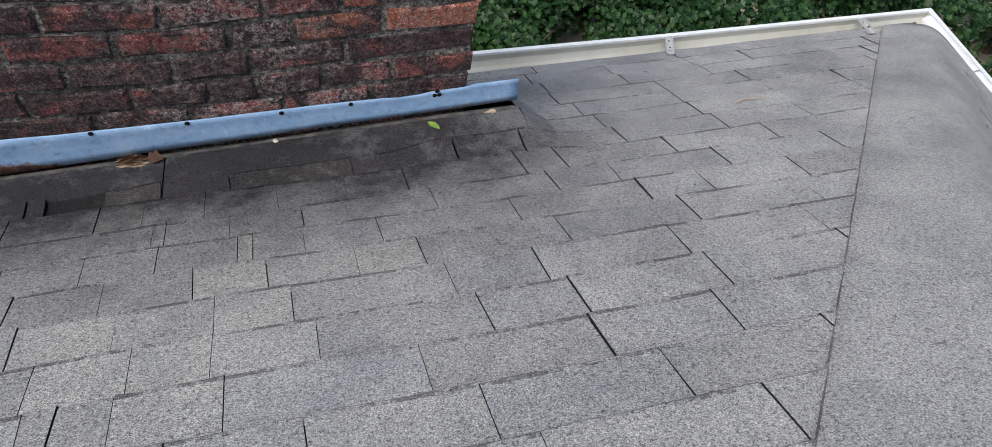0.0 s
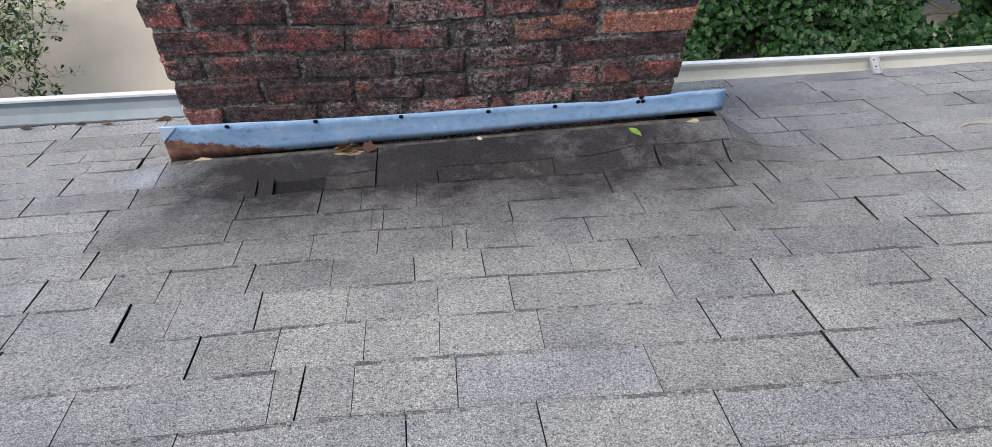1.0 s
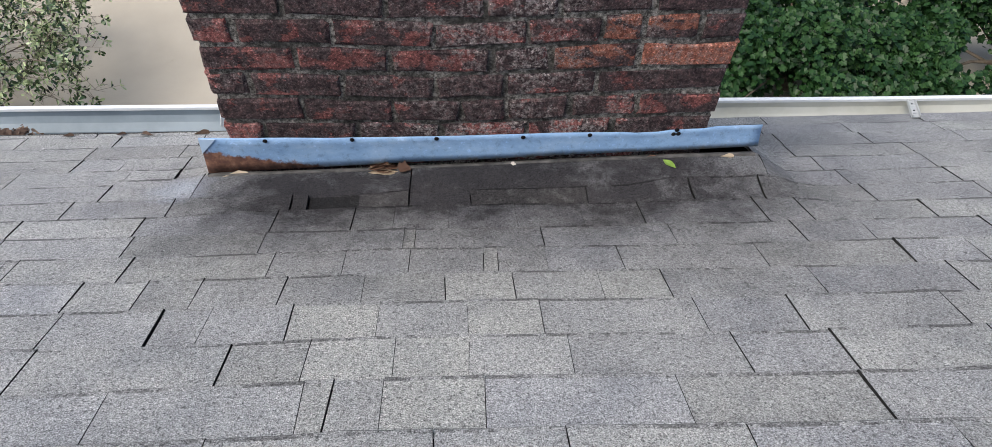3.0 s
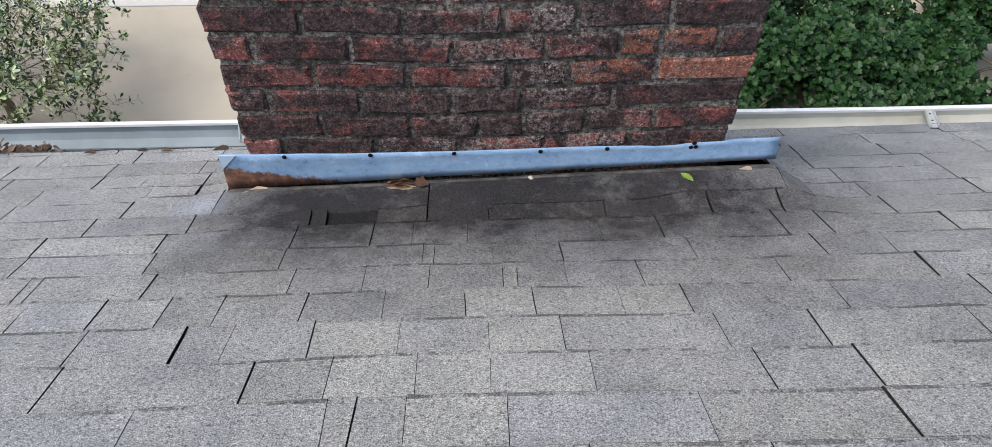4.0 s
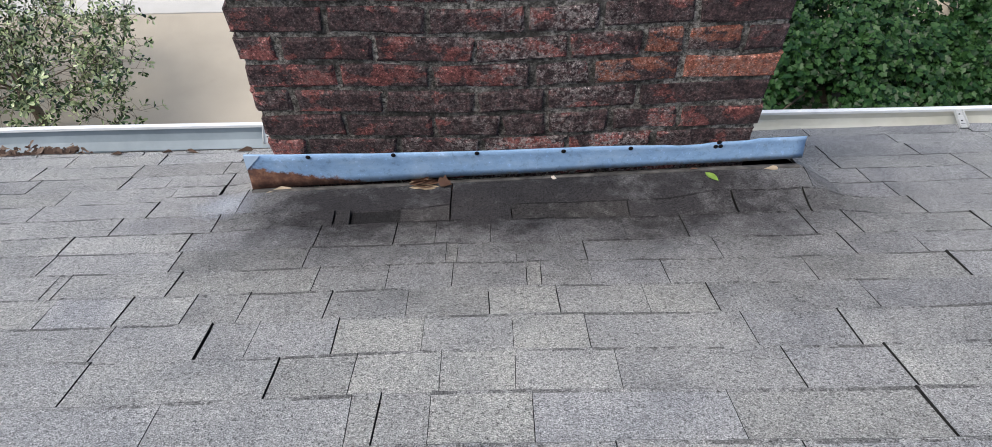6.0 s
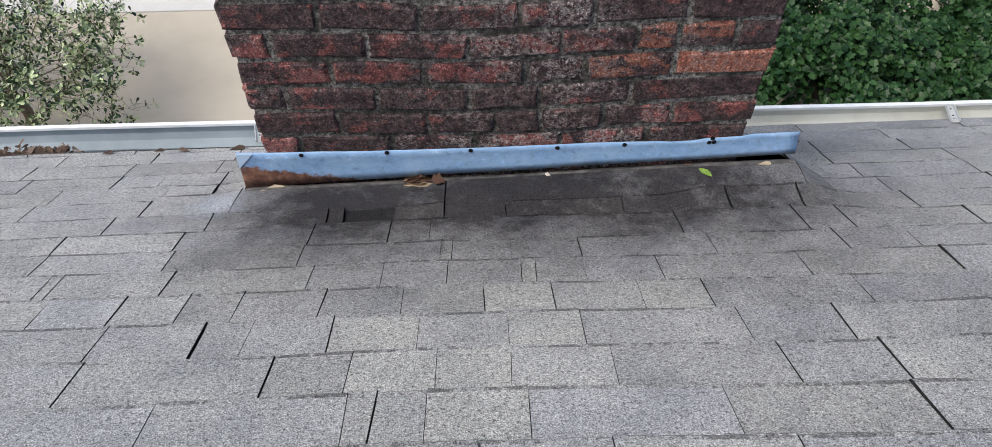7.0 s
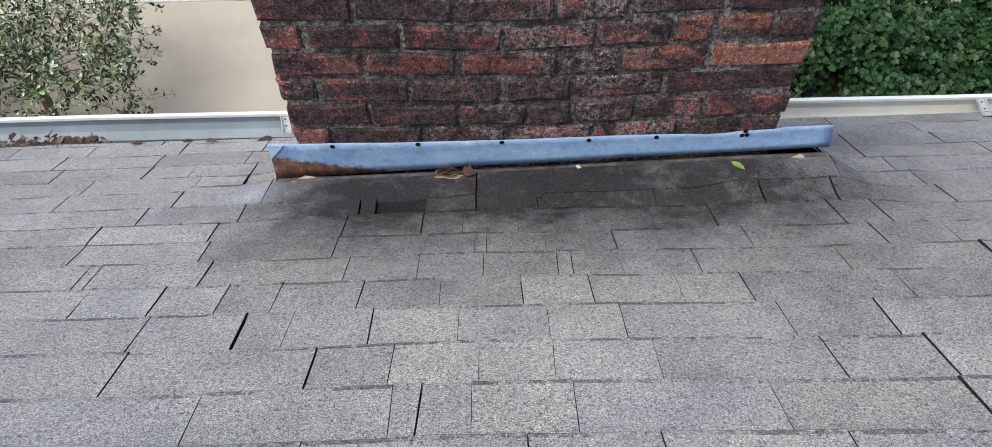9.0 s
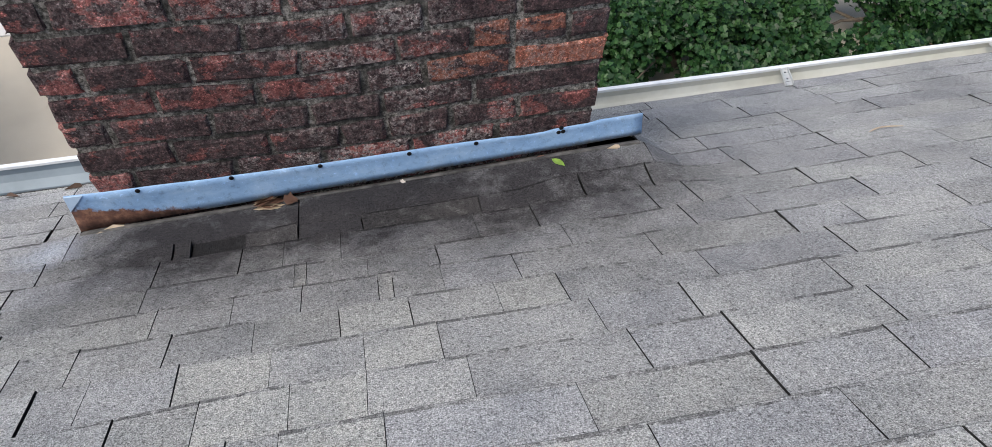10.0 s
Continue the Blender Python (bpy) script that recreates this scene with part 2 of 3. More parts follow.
def concrete_material(name, a, c):
    m, n, l, b = material(name, 0.9, 0, 0.25)
    p = place(n)
    col = ramp(n, l, grain(n, l, p, 1.4, 6, 0.6), [(0.3, a), (0.65, c)])
    spots = ramp(n, l, grain(n, l, p, 7, 3, 0.5), [(0.70, 1.0), (0.78, 0.80)])
    fine = ramp(n, l, grain(n, l, p, 90, 3, 0.6), [(0.3, 0.92), (0.7, 1.05)])
    col = mixed(n, l, "MULTIPLY", 1.0, mixed(n, l, "MULTIPLY", 1.0, col, spots), fine)
    l.new(col, b.inputs["Base Color"])
    bump(n, l, b, grain(n, l, p, 120, 3), 0.3, 0.003)
    return m


CONCRETE = concrete_material("buff_concrete", (0.36, 0.315, 0.25), (0.43, 0.375, 0.30))
CONCRETE_PALE = concrete_material("pale_concrete", (0.42, 0.40, 0.37), (0.50, 0.48, 0.45))
EARTH = concrete_material("bare_ground", (0.16, 0.13, 0.09), (0.24, 0.20, 0.14))


def leaf_material(name, a, mid, c, gloss=0.6, thru=0.25):
    m, n, l, b = material(name, gloss, 0, 0.22)
    one = n.new("ShaderNodeNewGeometry").outputs["Random Per Island"]
    col = ramp(n, l, one, [(0.0, a), (0.5, mid), (1.0, c)])
    col = mixed(n, l, "MULTIPLY", 1.0, col, ramp(n, l, grain(n, l, place(n), 30, 3), [(0.3, 0.75), (0.7, 1.15)]))
    l.new(col, b.inputs["Base Color"])
    b.inputs["Transmission Weight"].default_value = 0.0
    tr = n.new("ShaderNodeBsdfTranslucent")
    l.new(col, tr.inputs["Color"])
    ms = n.new("ShaderNodeMixShader")
    ms.inputs[0].default_value = thru
    l.new(b.outputs[0], ms.inputs[1])
    l.new(tr.outputs[0], ms.inputs[2])
    l.new(ms.outputs[0], n["Material Output"].inputs["Surface"])
    return m


LEAF_LOBED = leaf_material("lobed_leaves", (0.009, 0.028, 0.008), (0.022, 0.060, 0.017), (0.048, 0.102, 0.031), 0.38)
# pale and near-black ends put glints and crown shade into the leaf colour
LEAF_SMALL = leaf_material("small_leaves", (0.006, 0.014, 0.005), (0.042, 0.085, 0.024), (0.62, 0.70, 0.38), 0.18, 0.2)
LEAF_SMALL.node_tree.nodes["Principled BSDF"].inputs["Specular IOR Level"].default_value = 0.6
BARK = painted("bark", (0.06, 0.045, 0.03), (0.14, 0.11, 0.08), 0.95, 12, 0.2)
DRY_LEAF = leaf_material("dry_leaves", (0.07, 0.036, 0.025), (0.15, 0.082, 0.055), (0.25, 0.155, 0.11), 0.6)
LITTER = leaf_material("gutter_litter", (0.035, 0.022, 0.017), (0.10, 0.066, 0.050), (0.22, 0.16, 0.125), 0.85)
PALE_LEAF = leaf_material("pale_dry_leaf", (0.42, 0.32, 0.22), (0.48, 0.38, 0.27), (0.52, 0.42, 0.3), 0.7)
GREEN_LEAF = leaf_material("fresh_fallen_leaf", (0.22, 0.35, 0.06), (0.24, 0.37, 0.07), (0.26, 0.39, 0.08), 0.4)
FLECK = painted("bleached_fleck", (0.62, 0.54, 0.46), (0.75, 0.68, 0.6), 0.8)


# ---- mesh helpers ----
def raw(name, verts, faces, mats, slots=None, flat=True):
    me = bpy.data.meshes.new(name)
    me.from_pydata([tuple(v) for v in verts], [], faces)
    for m in mats:
        me.materials.append(m)
    if slots:
        me.polygons.foreach_set("material_index", slots)
    if not flat:
        me.polygons.foreach_set("use_smooth", [True] * len(me.polygons))
    me.update()
    return me


def child(name, mesh, parent, label="", kind=""):
    ob = new(name, mesh)
    ob.parent = parent
    return tagged(ob, label, kind=kind)


def part(name, bm, mat, parent, label=""):
    me = bpy.data.meshes.new(name)
    bm.to_mesh(me)
    bm.free()
    me.materials.append(mat)
    return child(name, me, parent, label)


def holder(name, at, label, category, group="", kind=""):
    ob = new(name)
    ob.location = at
    ob.empty_display_size = 0.05
    return tagged(ob, label, category, group, kind)


def box(x0, x1, y0, y1, z0, z1, bevel=0.0):
    bm = bmesh.new()
    bmesh.ops.create_cube(bm, size=1.0, matrix=Matrix.LocRotScale(((x0 + x1) / 2, (y0 + y1) / 2, (z0 + z1) / 2), None, (x1 - x0, y1 - y0, z1 - z0)))
    if bevel:
        bmesh.ops.bevel(bm, geom=bm.edges[:], offset=bevel, segments=2, affect="EDGES")
    return bm


def settle(child_ob, parent):
    """Keep the world place of a mesh built in world coordinates under a placed parent."""
    child_ob.matrix_parent_inverse = parent.matrix_basis.inverted()
    return child_ob


# ---- ground and paving ----
bm = bmesh.new()
bmesh.ops.create_grid(bm, x_segments=8, y_segments=8, size=900, matrix=Matrix.Translation((0, 0, GROUND - 0.06)))
me = bpy.data.meshes.new("ground")
bm.to_mesh(me)
bm.free()
me.materials.append(EARTH)
tagged(new("ground", me), "bare earth ground under the paving", "ground", kind="structure")
paving = tagged(new("pavement"), "buff concrete yard paving in large slabs with open joints", "pavement", kind="structure")
XS, YS = (-12.0, -7.6, -3.40, 0.8, 4.9, 9.0, 13.0), (0.6, 2.2, 6.32, 10.5, 15.0)
for j in range(len(YS) - 1):
    for i in range(len(XS) - 1):
        bm = box(XS[i] + 0.004, XS[i + 1] - 0.004, YS[j] + 0.006, YS[j + 1] - 0.006, GROUND - 0.12, GROUND, 0.005)
        for v in bm.verts:
            v.co.x -= 0.27 * (v.co.y - 5.0)
        part("slab", bm, CONCRETE_PALE if j >= 2 else CONCRETE, paving)

# ---- house walls, fascia, soffit ----
def wall(name, x0, x1, y0, y1, z0, z1, mat, label):
    me = bpy.data.meshes.new(name)
    bm = box(x0, x1, y0, y1, z0, z1)
    bm.to_mesh(me)
    bm.free()
    me.materials.append(mat)
    return tagged(new(name, me), label, "wall", kind="structure")


wall("wall_south", -6.0, 2.9, -0.10, 0.10, GROUND, -0.62, WALL, "plain painted house wall under the eave")
wall("wall_east", 2.9, 3.1, -8.4, 0.10, GROUND, -0.62, WALL, "plain painted house wall under the eave")
wall("wall_west", -6.2, -6.0, -8.4, 0.10, GROUND, -0.62, WALL, "plain painted house wall")
wall("wall_north", -6.0, 2.9, -8.6, -8.4, GROUND, -0.62, WALL, "plain painted house wall")
for nm, lim in (("fascia_board", (-6.2, 3.25, 0.475, 0.495, -0.70, -0.53)), ("fascia_board", (3.225, 3.245, -8.8, 0.475, -0.70, -0.53))):
    o = wall("trim", *lim, GUTTER_RIM, "white fascia board behind the gutter")
wall("soffit", -6.2, 3.22, 0.10, 0.475, -0.66, -0.645, GUTTER_RIM, "white soffit board under the eave")
wall("soffit", 3.1, 3.22, -8.8, 0.10, -0.66, -0.645, GUTTER_RIM, "white soffit board under the eave")

# ---- roof deck (underlay) ----
roof = tagged(new("roof"), "hipped roof of weathered grey asphalt shingles", "roof", kind="structure")
DROP = 0.012


def deck_z(x, y):
    return roof_z(x, y) - rise(x, y) - DROP


verts, faces = [], []
NX, NY = 60, 40
for j in range(NY + 1):
    for i in range(NX + 1):
        y = RIDGE_Y + (eave_y(1.0) - RIDGE_Y) * j / NY
        right = y + HX
        x = -6.2 + (right + 6.2) * i / NX
        yy = y if j < NY else eave_y(x) - 0.004
        verts.append((x, yy, deck_z(x, yy)))
for j in range(NY):
    for i in range(NX):
        a = j * (NX + 1) + i
        faces.append((a, a + 1, a + NX + 2, a + NX + 1))
child("underlay", raw("underlay", verts, faces, [FELT]), roof, "black roofing felt under the shingles")
top = ZR - TP * RIDGE_Y - DROP - 0.022
ex = HX + 0.50
verts = [(RIDGE_Y + HX, RIDGE_Y, top), (ex, 0.50, ZR - TP * 0.50 - DROP - 0.022), (ex, -8.9, ZR - TP * 0.5 - DROP), (-6.2, RIDGE_Y, top), (-6.2, -6.7, ZR - TP * 0.5 - DROP), (ex, -6.7, ZR - TP * 0.5 - DROP)]
child("underlay", raw("underlay", verts[:2] + [verts[5]], [(0, 2, 1)], [FELT]), roof)
child("roof_slope", raw("roof_slope", [verts[0], verts[3], verts[4], verts[5]], [(0, 1, 2, 3)], [SHINGLE]), roof, "far slope of grey asphalt roofing")

# ---- gutters ----
PROFILE = [(0.0, 0.0), (-0.003, 0.005), (-0.019, 0.005), (-0.021, -0.004), (-0.017, -0.006), (-0.017, -0.03), (-0.030, -0.052), (-0.052, -0.075), (-0.058, -0.128), (-0.150, -0.132), (-0.152, -0.02),
           (-0.154, -0.02), (-0.154, -0.135), (-0.055, -0.131), (-0.048, -0.078), (-0.024, -0.054), (-0.004, -0.03)]


def gutter_run(name, along_x, label, steps, inside):
    g = holder(name, (RIM_X, RIM_Y, RIM_Z), label, "gutter")
    verts, faces = [], []
    k = len(PROFILE)
    for st in steps:
        for d, z in PROFILE:
            if along_x:
                x, y = RIM_X - st + (d if st == 0 else 0), RIM_Y + d
            else:
                x, y = RIM_X + d, RIM_Y - st + (d if st == 0 else 0)
            wob = 0.0025 * math.sin(3.1 * st + 1)
            verts.append((x, y, RIM_Z + z + wob))
    rim = []
    for s in range(len(steps) - 1):
        for i in range(k):
            j = (i + 1) % k
            f = (s * k + i, s * k + j, (s + 1) * k + j, (s + 1) * k + i)
            (rim if i < 4 or i == k - 1 else faces).append(f if along_x else f[::-1])
    settle(child("trough", raw("trough", verts, faces, [inside]), g, "dusty cream inside of the trough"), g)
    settle(child("rim", raw("rim", verts, rim, [GUTTER_RIM]), g, "folded white rim"), g)
    return g


gutter_run("gutter", True, "white metal eave gutter, cream and dusty inside, running to the corner", (0.0, 0.62, 1.4, 2.2, 2.9), GUTTER_IN)
gutter_run("gutter", True, "white-rimmed metal eave gutter, blue-grey sky reflection coloured inside, holding dead leaves", (2.904, 3.6, 4.4, 5.2, 6.4, 9.6), GUTTER_SKY)
gutter_run("gutter", False, "white metal eave gutter turning the corner beside the hip", (0.0, 0.62, 2.1, 4.1, 6.1, 9.6), GUTTER_IN)


def hanger(x, dx):
    h = holder("gutter_hanger", (x, RIM_Y - 0.02, RIM_Z), "white metal gutter hanger strap with two holes", "gutter hanger", "gutter hangers")
    y0, z0, y1 = RIM_Y - 0.026, RIM_Z + 0.004, 0.44
    z1 = roof_z(x + dx, y1) + 0.012
    verts, faces = [], []
    for w, up in ((-0.015, 0.012), (-0.015, 0.0), (0.015, 0.0), (0.015, 0.012), (0.012, 0.012), (0.012, 0.003), (-0.012, 0.003), (-0.012, 0.012)):
        verts += [(x + w, y0, z0 + up - 0.008), (x + w + dx, y1, z1 + up - 0.008)]
    for i in range(8):
        j = (i + 1) % 8
        faces.append((2 * i, 2 * j, 2 * j + 1, 2 * i + 1))
    faces += [(0, 2, 4, 6, 8, 10, 12, 14)[::-1], (1, 3, 5, 7, 9, 11, 13, 15)]
    strap = settle(child("strap", raw("strap", verts, faces, [STRAP]), h), h)
    for f in (0.2, 0.62):
        bm = bmesh.new()
        at = Vector((x + dx * f, y0 + (y1 - y0) * f, z0 + (z1 - z0) * f - 0.0035))
        bmesh.ops.create_cone(bm, segments=10, radius1=0.0034, radius2=0.0026, depth=0.003, cap_ends=True, matrix=Matrix.Translation(at))
        part("screw", bm, SCREW, strap, "dark screw hole")


for hx, dx in ((2.135, -0.112), (3.03, -0.14), (-0.313, 0.065), (-1.9, 0.0)):
    hanger(hx, dx)


def drip_edge(y0, y1):
    d = holder("drip_edge", (3.285, (y0 + y1) / 2, -0.5), "rounded white metal drip edge along the eave", "drip edge", "drip edges")
    verts, faces = [], []
    for i in range(9):
        a = math.pi * (i / 8 * 1.15 - 0.1)
        for y in (y0, y1):
            verts.append((3.285 + 0.028 * math.cos(a), y, -0.512 + 0.020 * math.sin(a)))
    for i in range(8):
        faces.append((2 * i, 2 * i + 1, 2 * i + 3, 2 * i + 2))
    settle(child("lip", raw("lip", verts, faces, [GUTTER_RIM], flat=False), d), d)


drip_edge(0.235, 0.56)
drip_edge(-1.0, 0.228)
drip_edge(-2.6, -1.01)

# ---- chimney ----
chimney = holder("chimney", ((CH_L + CH_R) / 2, CH_D / 2, ZR - 0.1), "weathered red-brown brick chimney stack with sooted faces and grey mortar", "chimney")
core = box(CH_L + 0.006, CH_R - 0.006, 0.0065, CH_D - 0.006, -0.62, CH_TOP - 0.004)
settle(part("mortar", core, MORTAR, chimney, "grey weathered mortar"), chimney)
rb = random.Random(4)


def brick_mesh(w, h, d, rnd):
    """A weathered brick: its face has a rounded border and a slightly uneven middle. Face towards -y, origin at its
    lower left front.
    """
    verts, faces = [], []
    us, vs = (0.0, 0.006 / w, 0.5, 1 - 0.006 / w, 1.0), (0.0, 0.006 / h, 1 - 0.006 / h, 1.0)
    for v in vs:
        for u in us:
            edge = u in (0.0, 1.0) or v in (0.0, 1.0)
            jit = 0.0044
            verts.append((u * w + rnd.uniform(-jit, jit), (0.005 if edge else 0.0) + rnd.uniform(-0.0012, 0.0012), v * h + rnd.uniform(-jit, jit)))
    for j in range(3):
        for i in range(4):
            a = j * 5 + i
            faces.append((a, a + 1, a + 6, a + 5))
    ring = [0, 1, 2, 3, 4, 9, 14, 19, 18, 17, 16, 15, 10, 5]
    n0 = len(verts)
    verts += [(verts[i][0], d, verts[i][2]) for i in ring]
    for k in range(len(ring)):
        j = (k + 1) % len(ring)
        faces.append((ring[j], ring[k], n0 + k, n0 + j))
    return verts, faces


JOINTS = {
    4: (0.128, 0.340, 0.552, 0.715, 0.915),
    3: (0.013, 0.221, 0.441, 0.648, 0.812, 0.904, 1.028),
    2: (0.130, 0.340, 0.570, 0.703, 0.905),
    1: (0.018, 0.226, 0.440, 0.603, 0.818),
    0: (0.125, 0.336, 0.500, 0.611, 0.762, 0.925),
    -1: (0.021, 0.245, 0.449, 0.664, 0.876),
}
ORANGE = {(2, 4), (2, 5), (3, 5), (3, 6)}
RED = {(3, 0), (3, 1), (3, 2), (3, 4), (3, 7), (2, 0), (2, 1), (2, 2), (1, 1), (0, 0), (0, 6), (4, 2), (4, 0), (5, 2), (5, 5), (6, 1), (7, 3)}


def bed_sag(x):
    """The courses hang a little low in the middle of the stack."""
    return 0.003 - 0.018 * math.exp(-((x - 0.47) / 0.27) ** 2)


for row in range(-5, 12):
    z0 = row * ROW_Z + 0.008
    cuts = JOINTS.get(row) or tuple(CH_L + (0.085 if row % 2 else 0.192) + 0.2135 * k + rb.uniform(-0.006, 0.006) for k in range(5))
    ends = (CH_L, *cuts, CH_R)
    for i in range(len(ends) - 1):
        a = ends[i] + (rb.uniform(-0.004, 0.004) if i == 0 else 0.0068)
        c = ends[i + 1] - (rb.uniform(-0.004, 0.004) if i == len(ends) - 2 else 0.0068)
        verts, faces = brick_mesh(c - a, ROW_Z - 0.0155, 0.10, rb)
        mat = BRICK_ORANGE if (row, i) in ORANGE else BRICK_RED if (row, i) in RED else BRICK_DARK
        o = child("brick", raw("brick", verts, faces, [mat]), chimney)
        o.matrix_parent_inverse = chimney.matrix_basis.inverted()
        o.location = (a, rb.uniform(-0.002, 0.002), z0 + bed_sag(a) + rb.uniform(-0.0015, 0.0015))
        o.rotation_euler = (rb.uniform(-0.008, 0.008), rb.uniform(-0.006, 0.006) - math.atan2(bed_sag(c) - bed_sag(a), c - a), rb.uniform(-0.008, 0.008))
    for side, x in ((1, CH_R), (-1, CH_L)):
        for k in range(1):
            verts, faces = brick_mesh(0.205, ROW_Z - 0.0155, 0.09, rb)
            o = child("brick", raw("brick", verts, faces, [BRICK_DARK if rb.random() < 0.6 else BRICK_RED]), chimney)
            o.matrix_parent_inverse = chimney.matrix_basis.inverted()
            o.location = (x, 0.118 if side > 0 else 0.118 + 0.205, z0)
            o.rotation_euler = (0, 0, radians(90 if side > 0 else -90))

# ---- sheet metal flashing ----
flashing = holder("flashing", (0.55, -0.02, -0.1), "blue-grey galvanised flashing strip, rusted at one end, under the chimney", "flashing")
verts, faces = [], []
N = 48
for i in range(N + 1):
    x = -0.140 + 1.392 * i / N
    u = i / N
    zt = -0.0400 - 0.006 * math.sin(math.pi * min(1, u * 1.6)) + 0.012 * smooth(0.72, 1.0, u) + 0.0014 * noise.noise((x * 9, 0, 0))
    if 0.905 < x < 1.0:
        zt -= 0.004
    if x > 1.118:
        zt += 0.006
    zb = -0.149 + 0.068 * u ** 0.85 + 0.002 * noise.noise((x * 5, 2, 0))
    for v in range(5):
        f = v / 4
        y = -0.0075 - 0.020 * f + 0.0015 * noise.noise((x * 6, f * 2, 5)) - (0.004 if v == 0 else 0)
        verts.append((x, y, zt + (zb - zt) * f))
for i in range(N):
    for v in range(4):
        a = i * 5 + v
        faces.append((a, a + 5, a + 6, a + 1)[::-1])
front = len(verts)
verts += [(x, y + 0.0016, z) for x, y, z in verts]
faces += [tuple(front + k for k in f[::-1]) for f in faces]
for i in range(N):
    a, c = i * 5, (i + 1) * 5
    faces += [(a, c, c + front, a + front), (c + 4, a + 4, a + 4 + front, c + 4 + front)]
for e in (0, N * 5):
    for v in range(4):
        q = (e + v, e + v + 1, e + v + 1 + front, e + v + front)
        faces.append(q if e else q[::-1])
strip = settle(child("apron_strip", raw("apron_strip", verts, faces, [FLASH], flat=False), flashing), flashing)
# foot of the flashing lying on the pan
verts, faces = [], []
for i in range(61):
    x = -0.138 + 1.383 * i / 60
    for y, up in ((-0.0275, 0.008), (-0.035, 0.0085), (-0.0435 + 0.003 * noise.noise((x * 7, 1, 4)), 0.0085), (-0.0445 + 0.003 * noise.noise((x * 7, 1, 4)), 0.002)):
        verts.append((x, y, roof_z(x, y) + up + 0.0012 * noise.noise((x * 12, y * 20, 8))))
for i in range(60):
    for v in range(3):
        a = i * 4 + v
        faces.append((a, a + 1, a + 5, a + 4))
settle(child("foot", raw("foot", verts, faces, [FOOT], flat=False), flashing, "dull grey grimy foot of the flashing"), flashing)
# folded flap at the rusted end
verts = [(-0.1402, -0.0135, -0.0415), (-0.100, -0.0132, -0.0435), (-0.1402, -0.0190, -0.086), (-0.1402, -0.0105, -0.0415), (-0.100, -0.0105, -0.0435), (-0.1402, -0.0140, -0.086)]
child("flap", raw("flap", verts, [(0, 2, 1), (3, 4, 5), (0, 1, 4, 3), (1, 2, 5, 4), (2, 0, 3, 5)], [FLASH_PALE]), strip, "pale folded corner flap")
for x, z in ((0.018, -0.0522), (0.2295, -0.052), (0.437, -0.0523), (0.6525, -0.0521), (0.8194, -0.0478), (1.031, -0.0485), (1.043, -0.0475), (1.037, -0.034)):
    bm = bmesh.new()
    bmesh.ops.create_uvsphere(bm, u_segments=10, v_segments=6, radius=0.0062, matrix=Matrix.LocRotScale((x, -0.0125, z), None, (1, 0.5, 1)))
    part("screw", bm, SCREW, strip, "black screw head")


# ---- plants ----
def tube(path, radii, seg=7):
    verts, faces = [], []
    for (p, r) in zip(path, radii):
        for k in range(seg):
            a = 2 * math.pi * k / seg
            verts.append((p[0] + r * math.cos(a), p[1] + r * math.sin(a), p[2] + 0.3 * r * math.sin(a)))
    for i in range(len(path) - 1):
        for k in range(seg):
            j = (k + 1) % seg
            faces.append((i * seg + k, i * seg + j, (i + 1) * seg + j, (i + 1) * seg + k))
    return verts, faces


def join(items):
    verts, faces = [], []
    for v, f in items:
        o = len(verts)
        verts += v
        faces += [tuple(i + o for i in q) for q in f]
    return verts, faces


LOBES = ((0.0, 0.0), (0.24, -0.12), (0.47, 0.10), (0.36, 0.30), (0.50, 0.58), (0.27, 0.62), (0.0, 0.95), (-0.27, 0.62), (-0.50, 0.58), (-0.36, 0.30), (-0.47, 0.10), (-0.24, -0.12))
OVAL = ((0.0, 0.0), (0.09, 0.3), (0.205, 0.64), (0.15, 0.91), (0.0, 1.0), (-0.15, 0.91), (-0.205, 0.64), (-0.09, 0.3))
BROAD = ((0.0, 0.0), (0.12, 0.2), (0.19, 0.45), (0.13, 0.75), (0.0, 1.0), (-0.13, 0.75), (-0.19, 0.45), (-0.12, 0.2))


def leaf(shape, at, size, direction, normal, cup):
    """One leaf: a fan of triangles from its middle, cupped along its rib."""
    d = direction.normalized()
    s = d.cross(normal).normalized()
    nn = s.cross(d)
    mid = at + d * size * 0.4 - nn * size * cup * 0.3
    verts = [mid] + [at + s * (u * size) + d * (v * size) + nn * (size * cup * (abs(u) - 0.25)) for u, v in shape]
    k = len(shape)
    return [tuple(v) for v in verts], [(0, 1 + i, 1 + (i + 1) % k) for i in range(k)]


